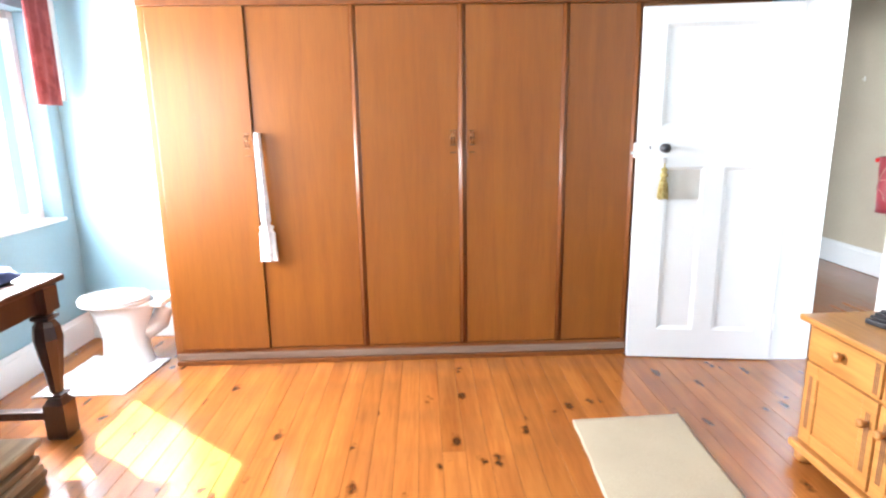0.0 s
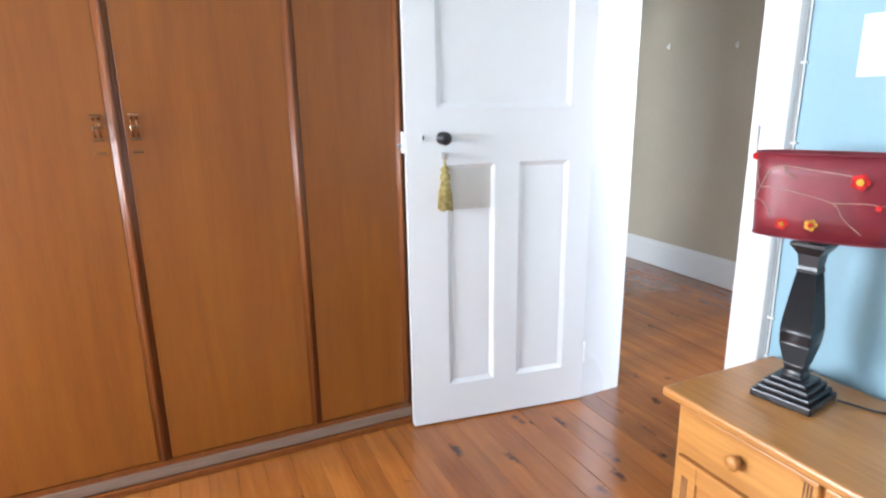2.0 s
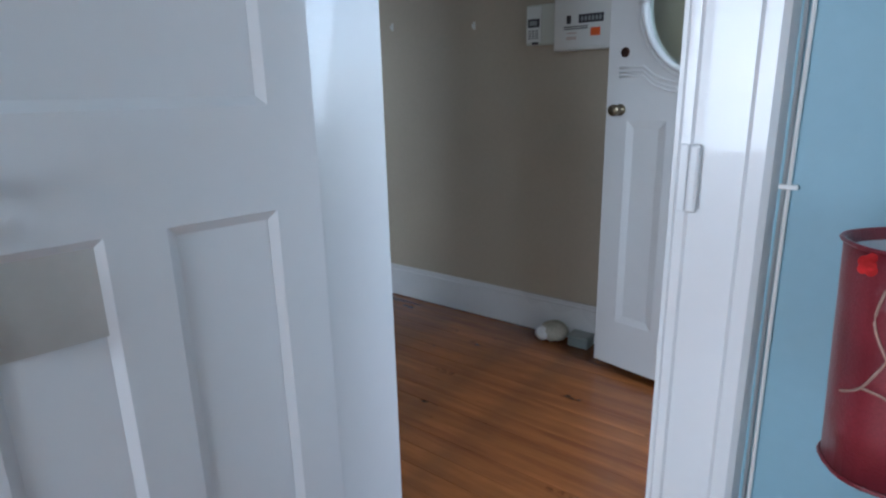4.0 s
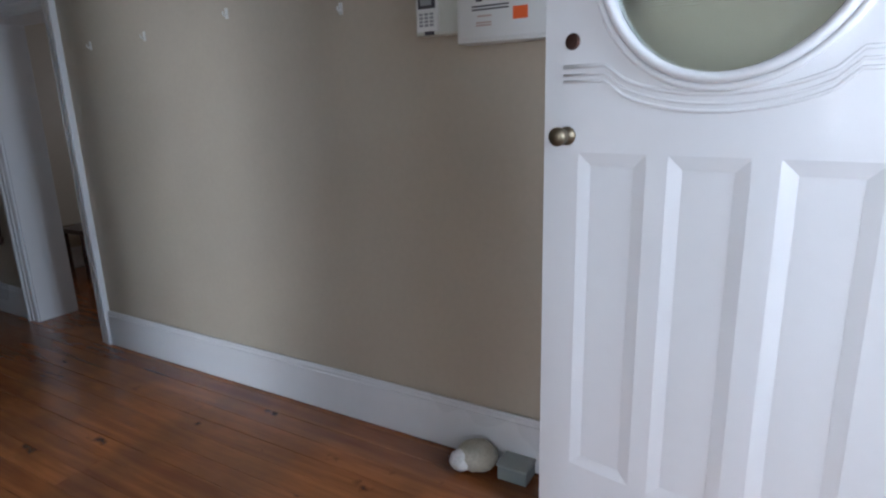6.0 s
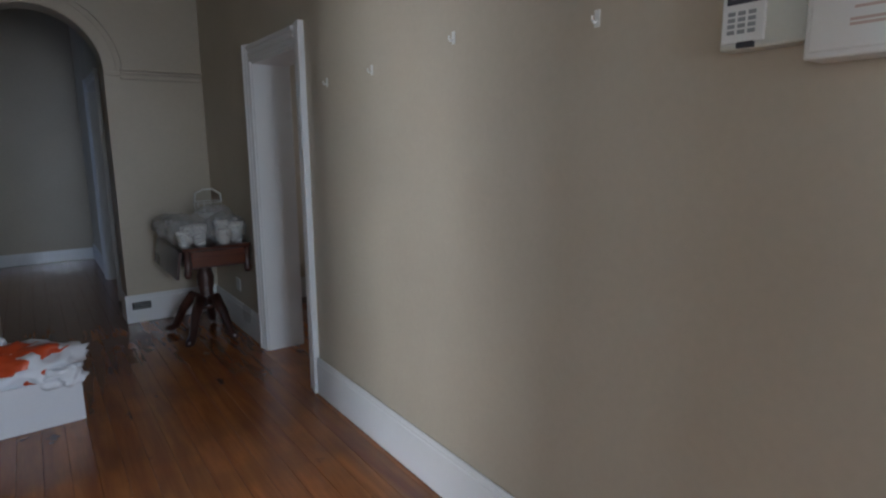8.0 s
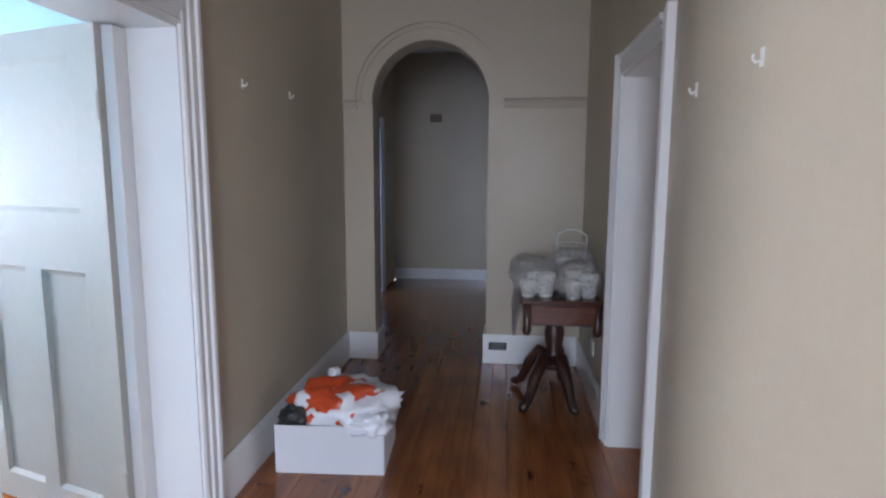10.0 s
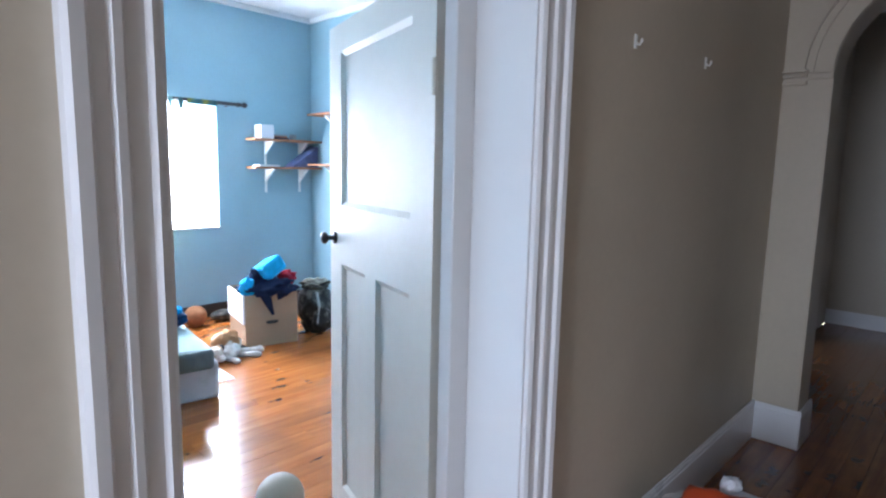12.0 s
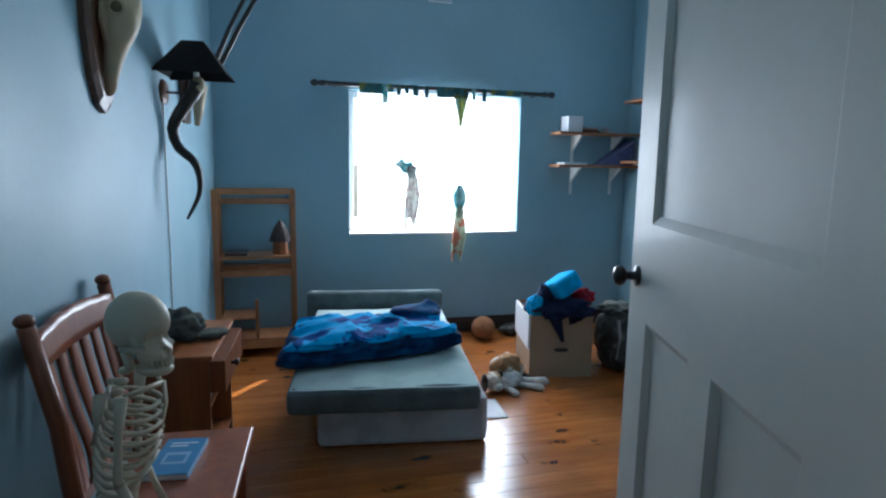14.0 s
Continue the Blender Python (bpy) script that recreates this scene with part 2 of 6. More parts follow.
NET = cloth("white_net_cloth", (0.85, 0.87, 0.88), (0.8, 0.84, 0.85), 8, weave=600, thin=0.75)
CURTAIN = cloth("printed_curtain", (0.36, 0.38, 0.12), (0.12, 0.30, 0.28), 12, 0.46, 0.54, thin=0.03)
CURTAIN_GREEN = cloth("olive_curtain_band", (0.17, 0.19, 0.05), (0.04, 0.12, 0.13), 12, 0.42, 0.5, thin=0.02)
CURTAIN_GREY = cloth("grey_curtain_tail", (0.42, 0.35, 0.32), (0.62, 0.62, 0.56), 14, 0.4, 0.5, thin=0.05)
CURTAIN_TEAL = cloth("teal_curtain_print", (0.07, 0.28, 0.30), (0.26, 0.42, 0.40), 16, thin=0.04)
# Dark tan stands for the shade inside the skull's eye hollows.
SOCKET = paint("socket_shade", (0.16, 0.12, 0.06), 0.8, 30)
CURTAIN_TAIL = cloth("mixed_curtain_tail", (0.50, 0.22, 0.14), (0.52, 0.58, 0.42), 9, 0.44, 0.5, thin=0.05)
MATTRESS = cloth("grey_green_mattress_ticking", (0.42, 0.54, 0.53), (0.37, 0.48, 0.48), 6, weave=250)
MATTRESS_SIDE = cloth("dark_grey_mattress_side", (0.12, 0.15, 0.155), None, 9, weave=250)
BASE_GREY = cloth("grey_bed_base_cloth", (0.52, 0.54, 0.56), None, 6, weave=250)
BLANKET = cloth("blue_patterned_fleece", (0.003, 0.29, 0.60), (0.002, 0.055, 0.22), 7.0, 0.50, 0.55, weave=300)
# Navy puts the shade of the blanket's front and lower side into colour.
BLANKET_SHADE = cloth("navy_fleece_shade", (0.002, 0.025, 0.08), (0.003, 0.06, 0.16), 7, weave=300)
CYAN_CLOTH = cloth("bright_cyan_cloth", (0.02, 0.38, 0.72), None, 10)
NAVY_CLOTH = cloth("navy_cloth", (0.012, 0.02, 0.055), None, 12)
CRIMSON_CLOTH = cloth("crimson_cloth", (0.30, 0.015, 0.03), None, 12)
BAG_BLACK = cloth("black_nylon_bag", (0.015, 0.017, 0.018), (0.08, 0.085, 0.07), 14, 0.52, 0.6, rough=0.5)
CAP_GREY = cloth("grey_green_cap", (0.12, 0.13, 0.11), (0.07, 0.075, 0.07), 18)
PLUSH = cloth("tan_plush", (0.36, 0.20, 0.10), (0.62, 0.58, 0.5), 9, 0.5, 0.58, weave=120)
PLUSH_WHITE = cloth("white_plush", (0.66, 0.65, 0.62), None, 20, weave=120)
BALL_BROWN = cloth("brown_ball_skin", (0.30, 0.14, 0.07), None, 14, weave=90)
CLOTH_BLUE = cloth("slate_blue_cloth", (0.10, 0.12, 0.24), None, 14)
BOOK_BLUE = paint("blue_book_cover", (0.03, 0.22, 0.46), 0.35, 60, 0.02)
BAG_ORANGE = paint("orange_plastic_bag_print", (0.58, 0.075, 0.02), 0.3, 14, 0.4, 0.35)
BAG_WHITE = paint("white_plastic_bag", (0.72, 0.74, 0.78), 0.3, 14, 0.4, 0.12)


def film(name, c, through_):
    """Thin clear plastic: part of the light passes, the rest glints off its creases."""
    m, t, b = nodes_of(name)
    co = t.nodes.new("ShaderNodeTexCoord").outputs["Object"]
    n = node(t, "ShaderNodeTexNoise", Scale=26.0, Detail=4.0, Distortion=1.5)
    t.links.new(co, n.inputs["Vector"])
    t.links.new(mixc(t, n.outputs[0], c, tuple(v * 0.75 for v in c)), b.inputs["Base Color"])
    b.inputs["Roughness"].default_value = 0.18
    bump(t, b, n.outputs[0], 0.5, 0.006)
    clear = t.nodes.new("ShaderNodeBsdfTransparent")
    mx = t.nodes.new("ShaderNodeMixShader")
    mx.inputs[0].default_value = through_
    t.links.new(b.outputs[0], mx.inputs[1])
    t.links.new(clear.outputs[0], mx.inputs[2])
    t.links.new(mx.outputs[0], t.nodes["Material Output"].inputs[0])
    return m


PURPLE = paint("purple_wrapper", (0.08, 0.03, 0.30), 0.3, 20, 0.2)
BAG_CLEAR = film("crinkled_clear_plastic", (0.72, 0.72, 0.70), 0.64)
OVAL_GLASS = glass("ribbed_obscure_glass", (0.78, 0.86, 0.8), 0.25, 40.0)
PANE = glass("window_glass")
SHADE_BLACK = cloth("black_pleated_shade", (0.014, 0.013, 0.014), None, 12)


# ---- building helpers ----
def bx(bm, x0, x1, y0, y1, z0, z1, bevel=0.0):
    """A box, with rounded edges where bevel is given."""
    vs = [bm.verts.new((x, y, z)) for x in (x0, x1) for y in (y0, y1) for z in (z0, z1)]
    fs = [bm.faces.new([vs[i] for i in f]) for f in
          ((0, 1, 3, 2), (4, 6, 7, 5), (0, 4, 5, 1), (2, 3, 7, 6), (0, 2, 6, 4), (1, 5, 7, 3))]
    if bevel:
        es = {e for f in fs for e in f.edges}
        bmesh.ops.bevel(bm, geom=list(es), offset=bevel, segments=2, profile=0.5, affect="EDGES")
    return bm


def box(*a, bevel=0.0):
    return bx(bmesh.new(), *a, bevel=bevel)


def tube(bm, pts, radii, n=10, flat=1.0):
    """A round bar through points, with a radius at each."""
    rings = []
    for i, p in enumerate(pts):
        p = Vector(p)
        way = (Vector(pts[min(i + 1, len(pts) - 1)]) - Vector(pts[max(i - 1, 0)])).normalized()
        side = way.cross(Vector((0, 0, 1)))
        if side.length < 0.05:
            side = way.cross(Vector((0, 1, 0)))
        side.normalize()
        up = side.cross(way)
        r = radii[i] if isinstance(radii, (list, tuple)) else radii
        rings.append([bm.verts.new(p + side * math.cos(a) * r + up * math.sin(a) * r * flat)
                      for a in (2 * math.pi * k / n for k in range(n))])
    for a, b in zip(rings, rings[1:]):
        for k in range(n):
            bm.faces.new((a[k], a[(k + 1) % n], b[(k + 1) % n], b[k]))
    bm.faces.new(rings[0][::-1])
    bm.faces.new(rings[-1])
    return bm


def swept(bm, pts, radii, n=12):
    """A round bar along a curling line, its rings carried on without a twist."""
    rings, side = [], Vector((1, 0, 0))
    for i, p in enumerate(pts):
        way = (pts[min(i + 1, len(pts) - 1)] - pts[max(i - 1, 0)]).normalized()
        side = (side - way * side.dot(way)).normalized()
        up = way.cross(side)
        rings.append([bm.verts.new(p + (side * math.cos(a) + up * math.sin(a)) * radii[i]) for a in (2 * math.pi * k / n for k in range(n))])
    for a, b in zip(rings, rings[1:]):
        for k in range(n):
            bm.faces.new((a[k], a[(k + 1) % n], b[(k + 1) % n], b[k]))
    bm.faces.new(rings[0][::-1])
    bm.faces.new(rings[-1])
    return bm


def spline(pts, steps=6):
    """A smooth line through points."""
    pts = [Vector(p) for p in pts]
    line = []
    for i in range(len(pts) - 1):
        a, b, c, d = pts[max(i - 1, 0)], pts[i], pts[i + 1], pts[min(i + 2, len(pts) - 1)]
        for j in range(steps):
            u = j / steps
            line.append(0.5 * (2 * b + (c - a) * u + (2 * a - 5 * b + 4 * c - d) * u * u + (3 * b - a - 3 * c + d) * u ** 3))
    return line + [pts[-1]]


def lathe(bm, profile, n=20, at=(0, 0, 0), turn=0.0, squash=1.0):
    """Rings of radius r at height z; four sides make a square post."""
    rings = []
    for r, z in profile:
        rings.append([bm.verts.new((at[0] + r * math.cos(a), at[1] + r * squash * math.sin(a), at[2] + z))
                      for a in (turn + 2 * math.pi * k / n for k in range(n))])
    for a, b in zip(rings, rings[1:]):
        for k in range(n):
            bm.faces.new((a[k], a[(k + 1) % n], b[(k + 1) % n], b[k]))
    bm.faces.new(rings[0][::-1])
    bm.faces.new(rings[-1])
    return bm


def blob(bm, at, size, seed=0.0, rough=0.15, freq=3.0, detail=3, floor_z=None):
    """A lumpy closed form: soft bags, cushions, toys."""
    made = bmesh.ops.create_icosphere(bm, subdivisions=detail, radius=1.0)["verts"]
    for v in made:
        d = noise.noise(v.co * freq + Vector((seed, seed * 1.7, -seed)))
        d += 0.5 * noise.noise(v.co * freq * 2.7 + Vector((-seed, seed, seed)))
        c = v.co * (1 + rough * d)
        v.co = Vector((at[0] + c.x * size[0], at[1] + c.y * size[1], at[2] + c.z * size[2]))
        if floor_z is not None:
            v.co.z = max(v.co.z, floor_z)
    return bm


def sheet(bm, f, nu, nv):
    """A surface of points f(u, v), u and v from 0 to 1."""
    g = [[bm.verts.new(f(i / nu, j / nv)) for j in range(nv + 1)] for i in range(nu + 1)]
    for i in range(nu):
        for j in range(nv):
            bm.faces.new((g[i][j], g[i + 1][j], g[i + 1][j + 1], g[i][j + 1]))
    return bm


def part(name, bm, material, parent=None, label="", smooth=False, thick=0.0):
    me = bpy.data.meshes.new(name)
    bmesh.ops.recalc_face_normals(bm, faces=bm.faces)
    bm.to_mesh(me)
    bm.free()
    me.materials.append(material)
    if smooth:
        me.shade_smooth()
    ob = new(name, me)
    if thick:
        mod = ob.modifiers.new("thickness", "SOLIDIFY")
        mod.thickness = thick
    ob.parent = parent
    return tagged(ob, label)


def thing(name, label, category, x=0, y=0, z=0, rz=0, group="", kind=""):
    ob = new(name)
    ob.empty_display_size = 0.1
    ob.matrix_basis = pose(x, y, z, 0, 0, rz)
    return tagged(ob, label, category, group, kind)


def single(name, bm, material, label, category, group="", kind="", smooth=False, thick=0.0):
    return tagged(part(name, bm, material, None, label, smooth, thick), "", category, group, kind)


# ---- structure ----
XW, XE1, XH, XHE = -2.48, 1.86, 2.14, 3.97      # west inner face, bedroom side, hall side, hall east face
TOP = 3.05
Y1N, Y2S, Y2N = 3.50, 4.51, 8.08                # bedroom walls
HALL_S, ARCH_Y, END_Y = 1.80, 7.96, 11.42
D1 = (1.95, 2.81, 2.06)                         # door openings: from, to, height
D2 = (4.742, 5.70, 2.06)
DE = (5.84, 6.65, 2.0)


def wall(name, along, a0, a1, b0, b1, holes, mats, label):
    """A wall that runs along x or y from a0 to a1, between b0 and b1, with holes (from, to, low, high). mats: (b0 side, b1 side)."""
    bm = bmesh.new()
    cuts = sorted({a0, a1, *[h[0] for h in holes], *[h[1] for h in holes]})
    for p, q in zip(cuts, cuts[1:]):
        spans, inside = [(0.0, TOP)], [h for h in holes if h[0] <= (p + q) / 2 <= h[1]]
        for h in inside:
            spans = [s for lo, hi in spans for s in ((lo, min(hi, h[2])), (max(lo, h[3]), hi)) if s[1] - s[0] > 1e-4]
        for lo, hi in spans:
            bx(bm, *((p, q, b0, b1) if along == "x" else (b0, b1, p, q)), lo, hi)
    ob = single(name, bm, mats[0], label, "wall", kind="structure")
    ob.data.materials.append(mats[1])
    axis = 1 if along == "x" else 0
    for f in ob.data.polygons:
        if f.normal[axis] > 0.5:
            f.material_index = 1
    return ob


blue_label, khaki_label = "blue painted plaster bedroom wall", "khaki painted plaster hall wall"
W1, W1B, W2 = (1.72, 3.38, 0.85, 2.12), (-0.65, 0.85, 0.85, 2.12), (5.53, 7.01, 0.875, 2.05)
wall("wall_west", "y", -2.2, Y2N + 0.2, XW - 0.28, XW, [W1, W1B, W2], (BLUE, BLUE), "blue painted outer wall with three windows")
wall("wall_bedroom_north", "x", XW, XE1, Y1N, Y1N + 0.15, [], (BLUE, BLUE), blue_label)
bm = box(XW, XE1, Y2S - 0.55, Y2S, 0, TOP)
for v in bm.verts:
    if v.co.y > Y2S - 0.1:
        v.co.y = 4.51 - 0.0668 * (v.co.x - XW)
single("wall_far_bedroom_south", bm, BLUE, "blue painted wall hung with trophies", "wall", kind="structure")
single("wall_nib", box(2.03, XH, 4.60, D2[0], 0, D2[2]), KHAKI, "short khaki wall end beside the doorway", "wall", kind="structure")
wall("wall_far_bedroom_north", "x", XW, XE1, Y2N, Y2N + 0.2, [], (BLUE, BLUE), blue_label)
wall("wall_bedroom_south", "x", XW - 0.28, XH, -2.4, -2.2, [], (BLUE, BLUE), blue_label)
wall("wall_hall_west", "y", -2.2, 8.28, XE1, XH, [(D1[0], D1[1] + 0.03, 0, D1[2]), (4.60, D2[1], 0, D2[2])], (BLUE, KHAKI),
     "wall painted blue on one side and khaki in the hall")
wall("wall_hall_east", "y", 1.5, 8.28, XHE, XHE + 0.24, [(DE[0], DE[1], 0, DE[2])], (KHAKI, KHAKI), khaki_label)
wall("wall_hall_south", "x", XH, XHE, HALL_S - 0.25, HALL_S, [(2.56, 3.54, 0, 2.22)], (KHAKI, KHAKI), "khaki hall wall with the front doorway")
wall("wall_passage_west", "y", 8.2, END_Y, 1.62, 1.88, [(9.6, 10.5, 0, 2.03)], (KHAKI, KHAKI), khaki_label)
wall("wall_passage_east", "y", 8.2, END_Y, 3.30, 3.54, [(8.9, 9.9, 0, 2.03)], (KHAKI, KHAKI), khaki_label)
wall("wall_back_room_east", "y", 8.1, END_Y + 0.2, 4.9, 5.1, [], (KHAKI, KHAKI), khaki_label)
wall("wall_back_room_end", "x", 3.54, 4.9, END_Y, END_Y + 0.2, [], (KHAKI, KHAKI), khaki_label)
wall("wall_passage_end", "x", 1.0, 3.54, END_Y, END_Y + 0.2, [], (KHAKI, KHAKI), "grey khaki wall closing the passage")
wall("wall_side_room_north", "x", XHE + 0.24, 6.6, 7.9, 8.1, [], (KHAKI, KHAKI), khaki_label)
wall("wall_side_room_south", "x", XHE + 0.24, 6.6, 4.6, 4.8, [], (KHAKI, KHAKI), khaki_label)
wall("wall_side_room_east", "y", 4.6, 8.1, 6.4, 6.6, [], (KHAKI, KHAKI), khaki_label)
wall("wall_passage_room", "y", 9.0, END_Y, 0.8, 1.0, [], (KHAKI, KHAKI), khaki_label)

# arch wall: two piers and a round-headed opening
AX0, AX1, ASP = 2.37, 3.25, 2.02
ACX, AR = (AX0 + AX1) / 2, (AX1 - AX0) / 2
bm = bmesh.new()
N = 28
ring = [(ACX - AR * math.cos(math.pi * k / N), ASP + AR * math.sin(math.pi * k / N)) for k in range(N + 1)]
bx(bm, XH, AX0, ARCH_Y, ARCH_Y + 0.24, 0, ASP)
bx(bm, AX1, XHE, ARCH_Y, ARCH_Y + 0.24, 0, ASP)
bx(bm, XH, AX0, ARCH_Y, ARCH_Y + 0.24, ASP, TOP)
bx(bm, AX1, XHE, ARCH_Y, ARCH_Y + 0.24, ASP, TOP)
for (xa, za), (xb, zb) in zip(ring, ring[1:]):
    v = [bm.verts.new((x, y, z)) for y in (ARCH_Y, ARCH_Y + 0.24) for x, z in ((xa, za), (xb, zb), (xb, TOP), (xa, TOP))]
    for f in ((0, 1, 2, 3), (7, 6, 5, 4), (0, 4, 5, 1)):
        bm.faces.new([v[i] for i in f])
arch = single("wall_arch", bm, KHAKI, "khaki plaster wall with a round-headed archway", "wall", kind="structure")
# raised bands round the arch and the string mouldings beside it
for r0, r1, d in ((AR + 0.002, AR + 0.085, 0.022), (AR + 0.085, AR + 0.105, 0.035), (AR + 0.13, AR + 0.15, 0.02)):
    bm = bmesh.new()
    for k in range(N):
        a, b = math.pi * k / N, math.pi * (k + 1) / N
        v = [bm.verts.new((ACX - r * math.cos(t), y, ASP + r * math.sin(t)))
             for y in (ARCH_Y - d, ARCH_Y + 0.004) for t, r in ((a, r0), (b, r0), (b, r1), (a, r1))]
        for f in ((0, 1, 2, 3), (0, 4, 5, 1), (3, 2, 6, 7)):
            bm.faces.new([v[i] for i in f])
    part("archivolt_band", bm, KHAKI, arch)
for x0, x1 in ((XH, AX0 - 0.115), (AX1 + 0.115, XHE)):
    for z0, z1, d in ((1.965, 1.985, 0.015), (2.005, 2.02, 0.022), (2.028, 2.042, 0.035)):
        part("string_moulding", box(x0, x1, ARCH_Y - d, ARCH_Y + 0.004, z0, z1, bevel=0.004), KHAKI, arch)
for z0, z1, d, e in ((1.965, 2.02, 0.012, 0.0),):
    for x0, x1 in ((AX0 - 0.115, AX0), (AX1, AX1 + 0.115)):
        part("impost_block", box(x0, x1, ARCH_Y - 0.012, ARCH_Y + 0.004, 1.99, 2.02, bevel=0.003), KHAKI, arch)

ceil = bmesh.new()
bx(ceil, XW - 0.28, 6.6, -2.4, END_Y + 0.2, TOP, TOP + 0.12)
single("ceiling", ceil, CEIL, "white painted ceiling", "ceiling", kind="structure")
# tapered cornice seen in the far bedroom
for name, b in (("trim_west", (XW, XW + 0.03, Y2S, Y2N, TOP - 0.05, TOP)), ("trim_north", (XW + 0.03, XE1, Y2N - 0.03, Y2N, TOP - 0.05, TOP))):
    single(name, box(*b, bevel=0.008), CEIL, "white ceiling trim above a blue wall", "trim", kind="structure")

ground = bmesh.new()
bx(ground, -900, 900, -900, 900, -0.75, -0.55)
single("ground", ground, SOIL, "dry grassy ground outside the house", "ground", kind="structure")

# floors: boards on a dark base
floor = single("floor", box(XW, 6.4, -2.2, END_Y, -0.5, -0.03), SUB, "varnished timber board floor through all rooms", "floor", kind="structure")


def skirting(name, x0, x1, y0, y1, h=0.225, material=WHITE):
    t = 0.004
    bm = box(x0, x1, y0, y1, 0.002, h - 0.03, bevel=0.003)
    sx, sy = (x1 - x0), (y1 - y0)
    if sx < sy:
        bx(bm, x0 + sx * 0.18, x1 - sx * 0.18, y0, y1, h - 0.0305, h - 0.012)
        bx(bm, x0 + sx * 0.32, x1 - sx * 0.32, y0, y1, h - 0.0125, h)
    else:
        bx(bm, x0, x1, y0 + sy * 0.18, y1 - sy * 0.18, h - 0.0305, h - 0.012)
        bx(bm, x0, x1, y0 + sy * 0.32, y1 - sy * 0.32, h - 0.0125, h)
    return single(name, bm, material, "white painted skirting board along the wall" if material is WHITE else
                  "dark skirting board along a blue wall", "skirting", kind="structure")


S = 0.022
skirting("baseboard_hall_east", XHE - S, XHE, HALL_S, DE[0] - 0.1)
skirting("baseboard_hall_east_far", XHE - S, XHE, DE[1] + 0.11, ARCH_Y)
skirting("baseboard_hall_west_a", XH, XH + S, D1[1] + 0.13, D2[0] - 0.13)
skirting("baseboard_hall_west_b", XH, XH + S, D2[1] + 0.12, ARCH_Y)
skirting("baseboard_arch_left", XH + S, AX0 + S, ARCH_Y - S, ARCH_Y, 0.22)
skirting("baseboard_arch_left_return", AX0, AX0 + S, ARCH_Y + 0.002, ARCH_Y + 0.26, 0.22)
skirting("baseboard_arch_right", AX1 - S, XHE - S, ARCH_Y - S, ARCH_Y, 0.235)
skirting("baseboard_arch_right_return", AX1 - S, AX1, ARCH_Y + 0.002, ARCH_Y + 0.26, 0.235)
skirting("baseboard_passage_end", 1.88, 3.30, END_Y - S, END_Y, 0.15)
skirting("baseboard_passage_west", 1.88, 1.9, 8.2, 9.5, 0.2)
skirting("baseboard_passage_east", 3.28, 3.30, 10.02, END_Y - S, 0.2)
skirting("baseboard_bedroom_west", XW, XW + S, -2.2, Y1N, 0.2)
skirting("baseboard_bedroom_north", XW + S, -1.68, Y1N - S, Y1N, 0.2)
skirting("baseboard_bedroom_east", XE1 - S, XE1, -2.2, D1[0] - 0.13, 0.2)
DARK_SKIRT = paint("dark_brown_skirting_paint", (0.05, 0.035, 0.03), 0.4)
skirting("baseboard_far_bedroom_west", XW, XW + S, Y2S, Y2N, 0.13, DARK_SKIRT)
skirting("baseboard_far_bedroom_north", XW + S, XE1, Y2N - S, Y2N, 0.13, DARK_SKIRT)
skirting("baseboard_side_room", 6.38, 6.4, 4.8, 7.9, 0.2)
skirting("baseboard_side_room_north", 4.21, 6.38, 7.88, 7.9, 0.2)
# air vents in the arch plinth and high on the far bedroom wall
vent = thing("wall_vent", "dark metal air vent set in a white skirting", "vent", 3.345, ARCH_Y - S, 0.145)
part("vent_plate", box(-0.07, 0.07, -0.004, 0.002, -0.03, 0.03), DUSK, vent)
for k in range(3):
    part("vent_slat", box(-0.06, 0.06, -0.007, -0.003, -0.02 + k * 0.017, -0.014 + k * 0.017), GREY_PLASTIC, vent)
vent = thing("wall_vent", "white plaster air vent high on a blue wall", "vent", XW, 6.27, 2.81)
part("vent_plate", box(-0.002, 0.006, -0.11, 0.11, -0.055, 0.055), BLUE, vent)
for k in range(4):
    part("vent_slat", box(0.004, 0.014, -0.1, 0.1, -0.045 + k * 0.025, -0.034 + k * 0.025), CEIL, vent)

# door linings with moulded architraves
PROFILE = ((0.0, 0.0), (0.0, 0.016), (0.012, 0.022), (0.02, 0.016), (0.045, 0.018), (0.05, 0.026), (0.062, 0.028), (0.068, 0.02),
           (0.088, 0.024), (0.094, 0.034), (0.112, 0.036), (0.12, 0.03), (0.12, 0.0))


PLAIN = ((0.0, 0.0), (0.0, 0.018), (0.004, 0.022), (0.016, 0.022), (0.02, 0.019), (0.082, 0.020), (0.088, 0.027), (0.106, 0.028), (0.114, 0.022), (0.12, 0.0))


def strip(bm, start, end, out, face, scale=1.0, profile=PROFILE):
    """The architrave profile drawn from start to end; out: across its width, face: away from the wall."""
    a, b, out, face = Vector(start), Vector(end), Vector(out), Vector(face)
    ra = [bm.verts.new(a + out * u * scale + face * h) for u, h in profile]
    rb = [bm.verts.new(b + out * u * scale + face * h) for u, h in profile]
    n = len(ra)
    for k in range(n):
        bm.faces.new((ra[k], ra[(k + 1) % n], rb[(k + 1) % n], rb[k]))
    bm.faces.new(ra)
    bm.faces.new(rb[::-1])
    return bm


